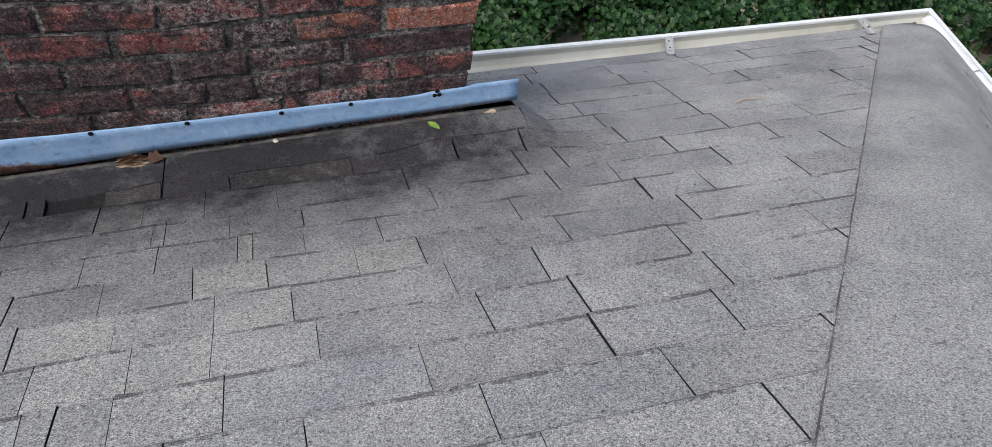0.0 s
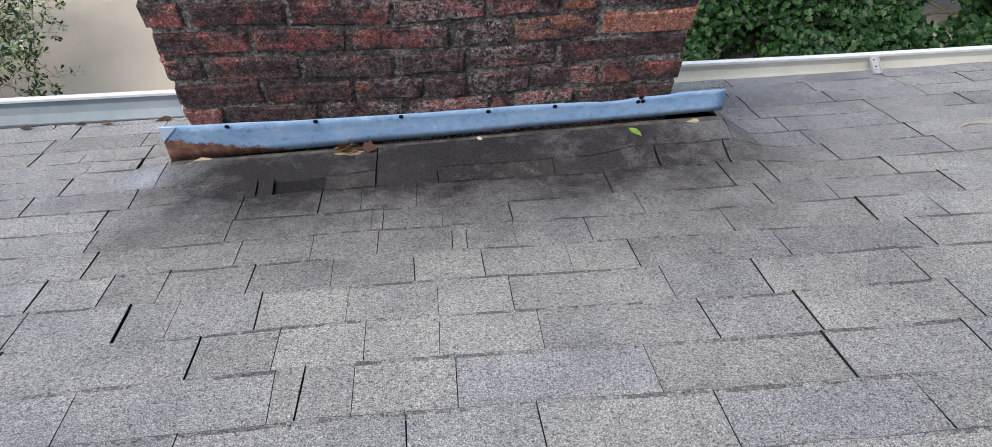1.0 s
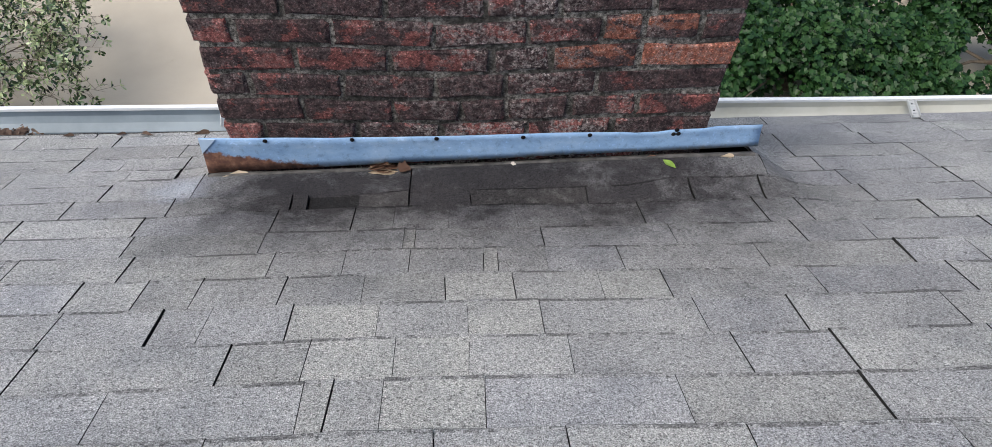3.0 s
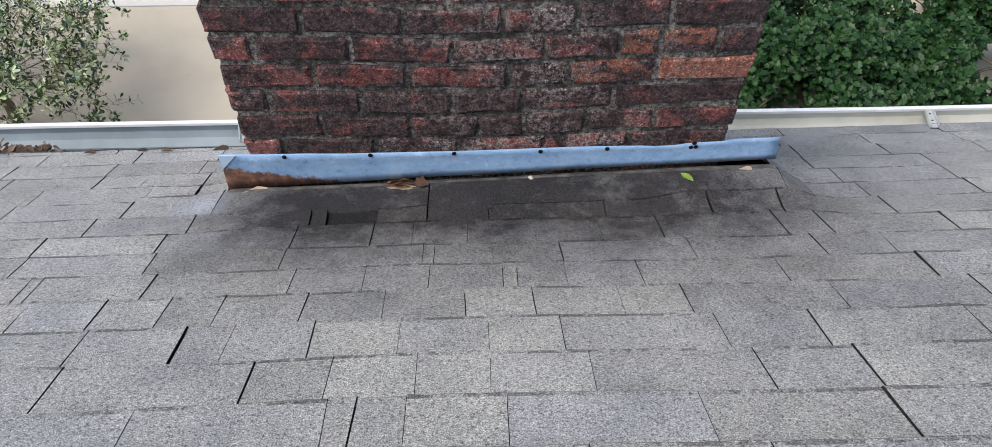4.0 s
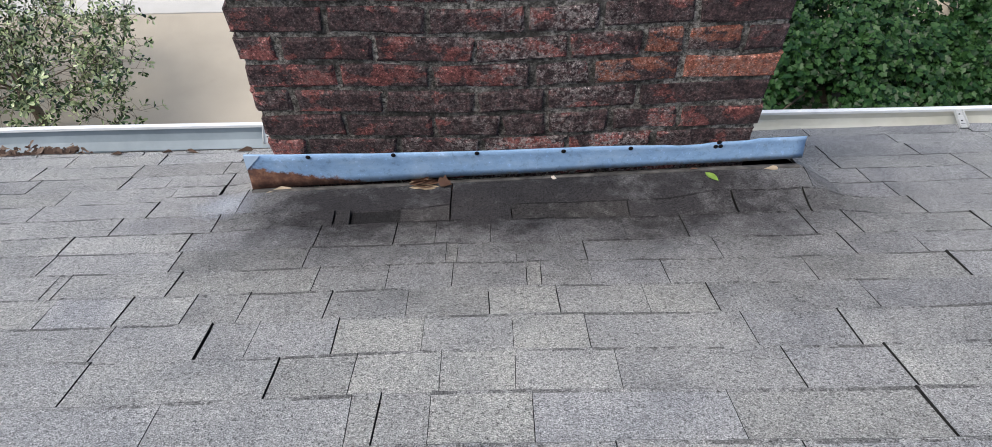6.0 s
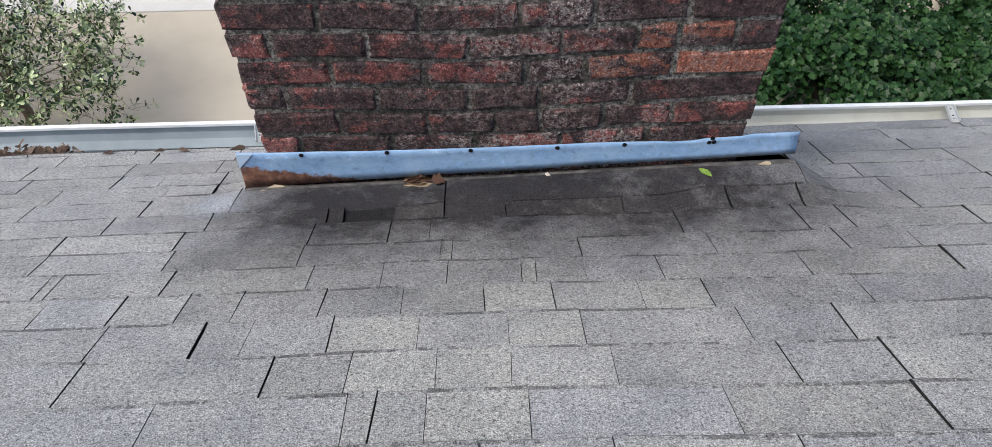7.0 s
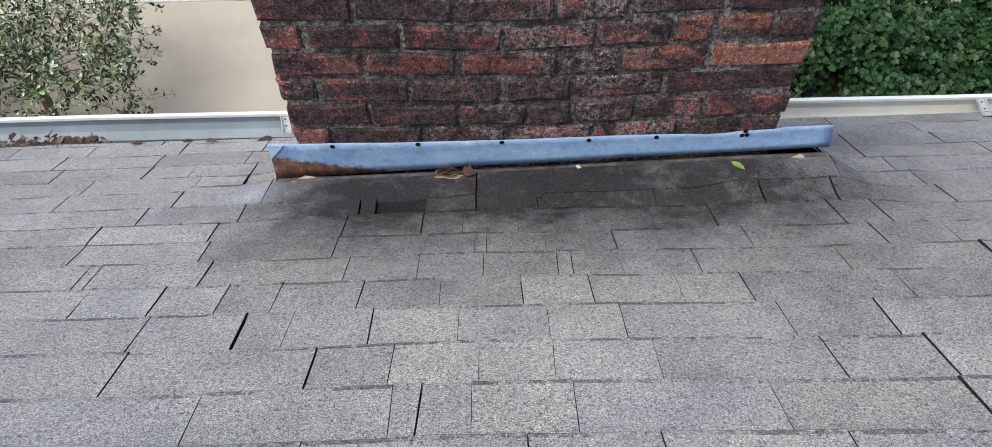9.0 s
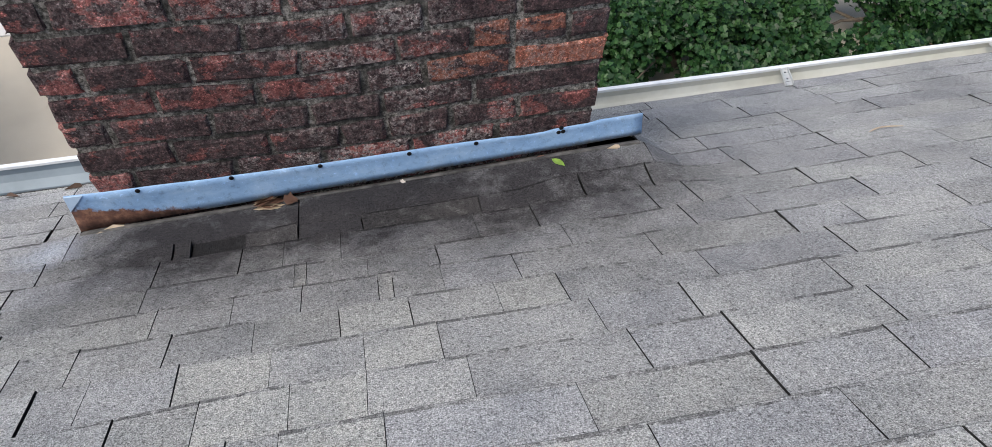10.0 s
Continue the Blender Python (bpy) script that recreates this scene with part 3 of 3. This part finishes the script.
def lobed_tree(cx, cy, rx, ry, top, count, seed, thin, label):
    rnd = random.Random(seed)
    t = holder("tree", (cx, cy, GROUND), label, "tree", "low trees beyond the gutter")
    trunk = [(cx + 0.05 * math.sin(k), cy + 0.04 * k, GROUND - 0.05 + k * (top - 0.5 - GROUND) / 4) for k in range(5)]
    settle(child("trunk", raw("trunk", *tube(trunk, [0.09, 0.08, 0.065, 0.05, 0.03]), [BARK], flat=False), t), t)
    for k in range(9):
        a = 2 * math.pi * k / 9 + rnd.uniform(-0.2, 0.2)
        base = Vector(trunk[2 + k % 2])
        tip = Vector((cx + rx * 0.8 * math.cos(a), cy + ry * 0.8 * math.sin(a), top - 0.35 + rnd.uniform(-0.15, 0.1)))
        settle(child("limb", raw("limb", *tube([base, base.lerp(tip, 0.5) + Vector((0, 0, 0.1)), tip], [0.03, 0.018, 0.006], 5), [BARK], flat=False), t), t)
    items = []
    tries = 0
    while len(items) < count and tries < count * 4:
        tries += 1
        r, a = math.sqrt(rnd.random()), rnd.uniform(0, 2 * math.pi)
        x, y = cx + rx * r * math.cos(a), cy + ry * r * math.sin(a)
        clump = noise.noise((x * 1.9, y * 1.9, seed)) + 0.5 * noise.noise((x * 4.6, y * 4.6, seed + 3.0))
        if clump < thin + 0.12 * r + 0.16 * smooth(4.5, 5.6, y):
            continue
        depth = rnd.random() ** 1.6
        z = top - 0.35 * r * r + 0.24 * clump - depth * 0.55
        d = Vector((rnd.uniform(-1, 1), rnd.uniform(-1.2, 0.5), rnd.uniform(-0.7, 0.1)))
        nrm = Vector((rnd.uniform(-0.7, 0.7), rnd.uniform(-1.0, 0.35), 1))
        items.append(leaf(LOBES, Vector((x, y, z)), rnd.uniform(0.042, 0.082), d, nrm, rnd.uniform(0.05, 0.4)))
    settle(child("crown", raw("crown", *join(items), [LEAF_LOBED]), t, "dense lobed dark green leaves"), t)


lobed_tree(3.9, 4.55, 1.55, 1.25, -3.15, 14000, 11, -0.37, "low broad tree of dense lobed dark green leaves")
lobed_tree(6.2, 4.5, 1.7, 1.5, -3.1, 10500, 12, 0.02, "low broad tree of lobed dark green leaves with gaps")
lobed_tree(8.6, 3.5, 1.7, 1.7, -3.2, 9000, 13, -0.32, "low broad tree of shaded lobed leaves near the corner")
lobed_tree(5.2, 6.7, 2.2, 1.2, -3.45, 5500, 14, 0.10, "low tree of shaded lobed leaves with gaps over the paving")


def shrub(cx, cy, rx, ry, top, count, seed):
    rnd = random.Random(seed)
    t = holder("small_tree", (cx, cy, GROUND), "small open tree with sprays of small glossy leaves over the paving", "tree")
    trunk = [(cx, cy, GROUND - 0.05), (cx + 0.04, cy, GROUND + 0.3), (cx - 0.02, cy + 0.03, GROUND + 0.55)]
    settle(child("trunk", raw("trunk", *tube(trunk, [0.06, 0.05, 0.04]), [BARK], flat=False), t), t)
    stems, leaves = [], []
    root = Vector(trunk[2])
    for k in range(count):
        a, r = rnd.uniform(0, 2 * math.pi), math.sqrt(rnd.random())
        x, y = cx + rx * r * math.cos(a), cy + ry * r * math.sin(a)
        if noise.noise((x * 3.4, y * 3.4, seed + 0.5)) < -0.20:
            continue
        tip = Vector((x, y, top - 0.25 * r * r - 0.8 * rnd.random() ** 1.3 + 0.2 * noise.noise((x * 2, y * 2, seed))))
        mid = root.lerp(tip, 0.6) + Vector((rnd.uniform(-0.1, 0.1), rnd.uniform(-0.1, 0.1), 0.12))
        if k < 18:
            settle(child("stem", raw("stem", *tube([root, mid, tip], [0.010, 0.006, 0.002], 6), [BARK], flat=False), t), t)
        else:
            stems.append(tube([root.lerp(mid, 0.9), tip], [0.0018, 0.0010], 4))
        for q in range(4):
            on = mid.lerp(tip, rnd.uniform(0.55, 1.0))
            out = Vector((rnd.uniform(-1, 1), rnd.uniform(-1, 1), rnd.uniform(-0.3, 0.8))).normalized()
            end = on + out * rnd.uniform(0.06, 0.2)
            stems.append(tube([on, end], [0.0025, 0.0015], 4))
            side = out.cross(Vector((0.3, 0.2, 1))).normalized()
            over = out.cross(side)
            for ring in (1.0, 0.62):
                turn = rnd.uniform(0, 6.28)
                for w in range(rnd.randint(3, 5)):
                    q2 = turn + w * 1.4 + rnd.uniform(-0.3, 0.3)
                    d = out * rnd.uniform(0.2, 0.8) + side * math.cos(q2) + over * math.sin(q2)
                    leaves.append(leaf(OVAL, on.lerp(end, ring), rnd.uniform(0.036, 0.070), d, out + Vector((0, -0.2, 0.6)), rnd.uniform(0.0, 0.35)))
    settle(child("twig_work", raw("twig_work", *join(stems), [BARK]), t, kind="stuff"), t)
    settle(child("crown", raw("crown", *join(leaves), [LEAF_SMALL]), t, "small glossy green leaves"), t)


shrub(-3.93, 4.30, 1.36, 1.4, -2.66, 400, 5)
shrub(-5.8, 4.7, 1.3, 1.3, -2.8, 460, 6)

# ---- fallen leaves and litter ----
def fallen(name, x, y, size, turn, shape, mat, label, curl, lift=0.008):
    z = roof_z(x, y) + lift
    verts, faces = [], []
    ex, ey = x + size * math.cos(turn), y + size * math.sin(turn)
    d = Vector((ex - x, ey - y, roof_z(ex, ey) - roof_z(x, y))).normalized()
    nn = d.cross(Vector((-d.y, d.x, 0.1))).normalized()
    nn = nn if nn.z > 0 else -nn
    v, f = leaf(shape, Vector((x, y, z)), size, d, nn, curl)
    k = len(v)
    v += [tuple(Vector(q) - nn * 0.0008) for q in v]
    f += [tuple(i + k for i in q[::-1]) for q in f]
    return tagged(new(name, raw(name, v, f, [mat])), label, "leaf")


fallen("green_leaf", 1.005, -0.055, 0.047, -1.05, BROAD, GREEN_LEAF, "fresh yellow-green leaf lying on the dark back pan", 0.25)
curl = holder("curled_leaf", (0.30, -0.05, roof_z(0.3, -0.05)), "curled brown dead leaf caught under the flashing", "leaf")
SLIM = ((0.0, 0.0), (0.07, 0.25), (0.085, 0.55), (0.05, 0.85), (0.0, 1.0), (-0.05, 0.85), (-0.085, 0.55), (-0.07, 0.25))
for k in range(15):
    x = 0.262 + 0.004 * ((k * 7) % 15) / 3
    y = -0.078 + 0.030 * k / 14
    at = Vector((x, y, roof_z(x, y) + 0.012 + 0.014 * ((k * 5) % 7) / 7))
    v, f = leaf(SLIM, at, 0.058 + 0.016 * math.sin(k * 2.1), Vector((1, 0.30 * math.sin(k * 1.7), 0.16 * math.cos(k * 2.3))), Vector((0.3 * math.sin(k), -0.9, 0.7)), 1.6)
    settle(child("fold", raw("fold", v, f, [DRY_LEAF if k % 3 else PALE_LEAF]), curl), curl)
fallen("dead_leaf", 0.345, -0.058, 0.036, 0.5, LOBES, DRY_LEAF, "crumpled brown dead leaf beside the curled one", 0.9, 0.014)
fallen("dead_leaf", -0.115, -0.055, 0.085, 0.1, OVAL, PALE_LEAF, "pale dry leaf at the rusted end of the flashing", 0.5, 0.008)
fallen("dead_leaf", 0.955, -0.045, 0.04, 0.1, OVAL, DRY_LEAF, "small red-brown dead leaf by the flashing", 0.5)
for x, y, size, turn in ((-0.56, 0.372, 0.03, 0.4), (-0.45, 0.376, 0.045, 2.9), (-0.33, 0.38, 0.05, 0.2), (-0.72, 0.366, 0.035, 0.1), (2.93, 0.50, 0.06, 0.5), (2.97, 0.505, 0.05, 2.6)):
    fallen("dead_leaf", x, y, size, turn, OVAL, LITTER, "dark curled dead leaf on the shingle edge over the gutter", 0.9, 0.010)
fallen("leaf_fragment", 0.625, -0.048, 0.014, 0.6, LOBES, FLECK, "tiny bleached leaf fragment on the dark shingles", 0.4)
fallen("leaf_fragment", 1.155, -0.048, 0.035, 0.0, OVAL, PALE_LEAF, "pale leaf fragment at the flashing's end", 0.4)

path = [(1.892 + 0.108 * k / 6, -0.090 + 0.018 * math.sin(math.pi * k / 6) + 0.001 * k) for k in range(7)]
tagged(new("twig", raw("twig", *tube([(x, y, roof_z(x, y) + 0.009) for x, y in path], [0.0012, 0.002, 0.0024, 0.0025, 0.0024, 0.002, 0.0012], 6), [PALE_LEAF], flat=False)), "thin pale curved twig lying on the shingles", "twig")
rl = random.Random(8)
items = []
for k in range(620):
    x = -1.55 + 0.72 * rl.random() ** 0.8
    y = eave_y(x) + rl.uniform(0.005, 0.07)
    z = roof_z(x, eave_y(x)) - 0.045 + rl.uniform(-0.02, 0.03) * (1 - abs(rl.random() - 0.5))
    items.append(leaf(OVAL if k % 6 else LOBES, Vector((x, y, z)), rl.uniform(0.012, 0.036), Vector((rl.uniform(-1, 1), rl.uniform(-0.5, 0.5), rl.uniform(-0.12, 0.12))), Vector((rl.uniform(-0.4, 0.4), -0.4, 1)), rl.uniform(0.05, 0.35)))
tagged(new("leaf_litter", raw("leaf_litter", *join(items), [LITTER])), "heap of dry brown leaves lying in the gutter", "leaf litter", kind="stuff")

# ---- hip cap ----
hip = holder("hip_cap", (1.9, 1.9 - HX, roof_z(1.9, 1.9 - HX)), "grey asphalt hip cap bent over the roof's corner", "hip cap")


def cap_z(x, y):
    a, b = ZR - TP * y, ZR - TP * (x - HX)
    h = 0.04
    k = max(0.0, h - abs(a - b)) / h
    return min(a, b) - k * k * h * 0.25 + wobble(x, y)


def cap_piece(y0, y1, lift):
    verts, faces, slots = [], [], []
    A, Bn = 18, 60
    def put(o):
        for j in range(Bn + 1):
            yc = y0 + (y1 - y0) * j / Bn
            f = j / Bn
            for i in range(A + 1):
                w = (i / A * 2 - 1) * (0.135 - 0.033 * yc)
                x, y = min(yc + HX + w, 3.262), yc - w
                y = min(y, eave_y(x) + 0.006)
                up = 0.0090 - 0.0045 * i / A + lift * f + 0.002 * (1 - i / A) * noise.noise((x * 3, y * 3, 9)) + (0.002 * noise.noise((yc * 9, 1, 1)) if i == 0 else 0)
                x += 0.004 * noise.noise((yc * 7, 4, 4)) if i == 0 else 0
                verts.append((x, y, cap_z(x, y) + up - o))
    put(0.0)
    put(0.0090)
    nv = (A + 1) * (Bn + 1)
    for j in range(Bn):
        for i in range(A):
            a = j * (A + 1) + i
            faces.append((a, a + 1, a + A + 2, a + A + 1))
            slots.append(0)
    edge = [(j * (A + 1), (j + 1) * (A + 1)) for j in range(Bn)] + [((j + 1) * (A + 1) + A, j * (A + 1) + A) for j in range(Bn)]
    side = len(edge)
    edge += [(Bn * (A + 1) + i, Bn * (A + 1) + i + 1) for i in range(A)] + [(i + 1, i) for i in range(A)]
    for k, (a, c) in enumerate(edge):
        faces.append((a, c, c + nv, a + nv))
        slots.append(1 if k < side else 0)
    o = child("cap_shingle", raw("cap_shingle", verts, faces, [SHINGLE, DARK_EDGE], slots, flat=False), hip)
    settle(o, hip)


cap_piece(-3.08, 0.47, 0.0)

# ---- shingles ----
rs = random.Random(21)
DRIFT = ((-6.5, -1.1), (-1.5, -0.72), (-0.65, -0.52), (-0.3, -0.36), (0.2, -0.26), (1.45, -0.17), (2.05, 0.0), (2.4, 0.1), (3.2, 0.2))


def course_drift(s, x):
    """The courses were laid out of true: level near the ridge, running off towards the eave."""
    g = float(np.interp(x, [a for a, b in DRIFT], [b for a, b in DRIFT]))
    pan = smooth(-0.2, 0.0, x) * (1 - smooth(0.88, 1.0, x)) * float(np.interp(s, (-0.39, -0.26, -0.142, -0.02), (0.0, 0.24, -0.08, 0.0)))
    pan += smooth(0.88, 1.0, x) * (1 - smooth(1.26, 1.4, x)) * float(np.interp(s, (-0.39, -0.26, -0.142, -0.02), (0.0, 0.28, 0.14, 0.0)))
    return COURSE * (g * smooth(-0.75, -0.1, s) + pan + 0.09 * math.exp(-((x - 0.45) / 0.3) ** 2) * (1 - smooth(-0.6, -0.3, s)))


def tab(left, right, s0, s1, east=False, lift=0.0, sink=0.0):
    """One shingle tab between two joints (place, half gap, skew), from its head s0 (tucked under the course above) to its butt s1, measured down the slope."""
    A = 5
    stations = (0.0, 0.35, 0.7, 0.92, 0.98, 1.0)
    Bn = len(stations) - 1
    verts, faces, slots = [], [], []
    warp = rs.uniform(0, 50)
    thick = 0.0055 + rs.uniform(-0.001, 0.002)
    dbutt = rs.uniform(-0.003, 0.003)
    curl = rs.uniform(0.0, 0.003)
    head = s0 - 0.016
    (xl, gl, kl), (xr, gr, kr) = left, right
    for bottom in (0, 1):
        for j, f in enumerate(stations):
            s = head + (s1 + dbutt - head) * f
            for i in range(A + 1):
                u = i / A
                d = s * CP + (0.0035 * noise.noise((u * 4 + warp, 7, 7)) if j >= Bn - 1 else 0.0)
                if east:
                    x = d + HX
                    lo, hi = xl + gl, min(xr - gr, d - 0.18)
                    y = lo + max(0.003, hi - lo) * u
                else:
                    lo, hi = xl + gl + kl * (f - 0.5), min(xr - gr + kr * (f - 0.5), d + HX - 0.15)
                    x = lo + max(0.003, hi - lo) * u
                    if i in (0, A):
                        x += 0.0006 * noise.noise((s * 60, (xl if i == 0 else xr) * 9, 2.0))
                    y = min(d + course_drift(s, x) * CP, eave_y(x))
                up = (thick + 0.006) * f - 0.006 + 0.0022 * noise.noise((x * 6 + warp, y * 6, 1.0)) * f - sink
                up += (curl * abs(2 * u - 1) ** 3 + lift * max(0, u - 0.4)) * f - (0.0025 if j == Bn else 0.0)
                verts.append((x, y, roof_z(x, y) + up - (0.0075 if bottom else 0.0)))
    nv = (A + 1) * (Bn + 1)
    for j in range(Bn):
        for i in range(A):
            a = j * (A + 1) + i
            q = (a, a + A + 1, a + A + 2, a + 1)
            faces.append(q if east else q[::-1])
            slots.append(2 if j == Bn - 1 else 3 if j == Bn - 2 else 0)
    edge = [((j + 1) * (A + 1), j * (A + 1)) for j in range(Bn)] + [(j * (A + 1) + A, (j + 1) * (A + 1) + A) for j in range(Bn)]
    edge += [(Bn * (A + 1) + i + 1, Bn * (A + 1) + i) for i in range(A)]
    for a, c in edge:
        faces.append((a, c, c + nv, a + nv))
        slots.append(1)
    return verts, faces, slots


def lay(*args, tone=None, **more):
    v, f, sl = tab(*args, **more)
    o = child("shingle", raw("shingle", v, f, [SHINGLE, FELT, DARK_EDGE, DARK_END], sl), roof)
    # tabs left of x = 0 carry the stronger light from that side
    k = tone or rs.choice((0.84, 0.90, 0.95, 0.98, 1.0, 1.03, 1.06)) * (1.16 if args[1][0] < 0.0 else 1.0)
    warm = 0.03 if tone and tone > 1.08 else rs.uniform(-0.02, 0.02)
    k = 1.02 * (k if k < 0.8 or k > 1.2 else 1.0 + 0.68 * (k - 1.0))
    o.color = (k * (1 + warm * 0.6), k * (1 + warm * 0.5), k * (1 - warm * 0.8), 1.0)


# joints along each course (metres along the eave), course by course down the slope
KNOWN = {}
KNOWN[-3] = (0.02, 0.31, 0.62, 0.90, 1.217)
KNOWN[-2] = (-0.12, 0.16, 0.45, 0.62, 0.854, 1.127, 1.405)
KNOWN[-1] = (-0.30, -0.002, 0.266, 0.304, 0.376, 0.518, 0.794, 1.065, 1.281)
KNOWN[0] = (-0.44, -0.160, 0.133, 0.253, 0.385, 0.498, 0.653, 0.917, 1.079, 1.340, 1.622)
KNOWN[1] = (-0.47, -0.176, -0.009, 0.07, 0.206, 0.350, 0.499, 0.622, 0.890, 1.055, 1.330, 1.625)
KNOWN[2] = (-0.62, -0.330, -0.194, -0.077, 0.02, 0.170, 0.313, 0.460, 0.585, 0.743, 0.863, 1.144, 1.420, 1.708)
KNOWN[3] = (-0.70, -0.383, -0.360, -0.146, 0.125, 0.264, 0.390, 0.534, 0.562, 0.657, 0.803, 1.084, 1.376, 1.526, 1.766)
KNOWN[4] = (-0.82, -0.63, -0.447, -0.186, 0.083, 0.372, 0.396, 0.518, 0.662, 0.938, 1.210, 1.360, 1.640, 1.955)
KNOWN[5] = (-0.95, -0.72, -0.461, -0.204, 0.081, 0.254, 0.344, 0.466, 0.616, 0.764, 0.900, 1.177, 1.200, 1.279, 1.565, 1.856, 2.159)
KNOWN[6] = (-0.95, -0.660, -0.404, -0.175, 0.099, 0.137, 0.255, 0.372, 0.517, 0.793, 1.048, 1.220, 1.483, 1.782, 2.046)
KNOWN[7] = (-0.95, -0.647, -0.366, -0.150, 0.372, 1.255, 1.479, 1.777, 2.056, 2.363)
KNOWN[8] = (-1.25, -0.95, -0.641, -0.361, -0.236, 1.465, 1.785, 2.090, 2.378)
KNOWN[9] = (-1.30, -1.08, -0.780, -0.538, -0.414, -0.247, 1.440, 1.800, 2.096, 2.378, 2.620)
KNOWN[10] = (-1.36, -1.10, -0.836, -0.553, -0.296, 1.455, 1.730, 2.030, 2.308, 2.700)
KNOWN[11] = (-1.30, -1.035, -0.800, -0.526, -0.28, 1.440, 1.730, 2.036, 2.265, 2.550, 2.806)
KNOWN[12] = (-1.20, -0.95, -0.62, 1.500, 1.770, 2.040, 2.397, 2.722)
WIDE = {(6, 0.099): 0.0028, (6, 0.137): 0.0018, (5, 0.081): 0.0014, (5, 0.254): 0.0016, (7, 0.372): 0.0019, (6, 0.372): 0.0020, (1, -0.009): 0.0034, (0, 0.133): 0.0019,
        (-1, 0.304): 0.0015, (6, 1.048): 0.0034, (6, 1.220): 0.0029, (4, 0.083): 0.0013, (8, -0.236): 0.0050, (9, -0.247): 0.0022, (5, 1.279): 0.0018, (0, 1.079): 0.0019, (4, 1.210): 0.0016}
FAINT = {(0, 0.385), (0, 0.498), (1, 0.07), (1, 0.350), (1, 0.499), (2, 0.02), (2, 0.313), (2, 0.743), (3, 0.264), (3, 0.657), (4, 0.372), (4, 0.518), (5, 0.344), (5, 0.466), (5, 0.616),
         (5, 0.764), (5, 1.200), (-1, 0.266), (-1, 0.376), (6, 0.255), (7, -0.150), (7, 1.255)}
# granule blends of tabs that stand out, by course and left joint; (6, 0.137) is the dark hole of a missing tab
BLEND = {(2, 0.460): 1.14, (2, 0.743): 1.13, (2, 0.863): 0.86, (2, -0.077): 0.80, (2, 0.02): 0.90, (1, -0.009): 0.86, (1, 0.206): 1.10, (1, 0.350): 0.99, (1, 0.499): 1.16, (1, 0.622): 0.97,
         (1, 0.890): 0.84, (0, 0.133): 0.95, (0, 0.253): 1.15, (0, 0.385): 1.12, (0, 0.917): 0.87, (0, -0.160): 1.06, (-1, 0.304): 0.94, (-1, 0.376): 1.09, (-1, 0.518): 1.05, (3, 0.534): 1.14,
         (6, 0.255): 1.3, (6, 0.137): 0.5, (6, 0.517): 1.12, (5, 0.616): 0.90, (5, 0.081): 0.92, (3, 0.803): 0.98, (3, 1.084): 0.86, (7, 0.372): 0.95, (7, -0.150): 0.9}
joined = []
for c in range(-22, 15):
    s0, s1 = S0 + COURSE * c, S0 + COURSE * (c + 1)
    hip_x = (s0 + s1) / 2 * CP + HX - 0.07
    cuts = list(KNOWN.get(c, ()))
    if not cuts:
        cuts = [rs.uniform(-0.9, -0.6)]
    while cuts[-1] < hip_x - 0.45:
        cuts.append(cuts[-1] + rs.choice((0.14, 0.24, 0.29, 0.31, 0.33)))
    while cuts and cuts[-1] > hip_x - 0.03:
        cuts.pop()
    cuts.append(hip_x + 0.2)
    while cuts[0] > -6.0:
        cuts.insert(0, cuts[0] - rs.choice((0.12, 0.22, 0.27, 0.30, 0.33)))
    joints = []
    for x in cuts:
        half = rs.choice((0.0007, 0.0009, 0.0011, 0.0013)) if c < 4 else rs.choice((0.0007, 0.0010, 0.0014))
        half += 0.0006 if x < -0.12 or x > 1.0 else 0.0
        half = 0.88 * WIDE[(c, x)] if (c, x) in WIDE else (0.0005 if (c, x) in FAINT else half)
        joints.append((x, half, rs.uniform(-0.004, 0.004)))
    for left, right in zip(joints, joints[1:]):
        if (s0 + course_drift(s0, right[0])) * CP > eave_y(right[0]) - 0.01:
            continue
        spans = [(left, right)]
        if s1 > 0.0:
            spans = []
            west, past = (-0.15, 1.26) if c < 9 else (-0.08, 1.13)
            if left[0] < west - 0.01:
                spans.append((left, right if right[0] < west else (west, 0.0, 0.0)))
            if right[0] > past + 0.01:
                spans.append((left if left[0] > past else (past, 0.0, 0.0), right))
        for le, ri in spans:
            if c >= -3 and le[0] > -1.5:
                lay(le, ri, s0, s1 + (0.0 if c != 7 or le[0] > 1.0 or le[0] < -0.4 else 0.014 if le[0] > 0.0 else 0.032), tone=BLEND.get((c, left[0])), lift=0.014 if (c, le[0]) == (6, 0.255) else 0.0, sink=0.007 if (c, le[0]) == (6, 0.137) else 0.0)
            else:
                joined.append(tab(le, ri, s0, s1))
# the face past the hip
for c in range(-17, 13):
    s0, s1 = S0 + COURSE * c, S0 + COURSE * (c + 1)
    d = s1 * CP
    right = (d + 0.1, 0.0, 0.0)
    lo = d - rs.uniform(0.25, 0.45)
    while right[0] > -6.2 - d + 0.1:
        left = (max(lo, -6.2 - d), rs.choice((0.0012, 0.002, 0.0026)), 0.0)
        if c >= 0 and right[0] > -0.8:
            lay(left, right, s0, s1, east=True)
        else:
            joined.append(tab(left, right, s0, s1, east=True))
        right = left
        lo = left[0] - rs.choice((0.15, 0.22, 0.3, 0.33))
v, f, sl = [], [], []
for a, b_, c_ in joined:
    o = len(v)
    v += a
    f += [tuple(i + o for i in q) for q in b_]
    sl += c_
child("shingles", raw("shingles", v, f, [SHINGLE_JOINED, FELT, DARK_EDGE, DARK_END], sl), roof, kind="stuff")
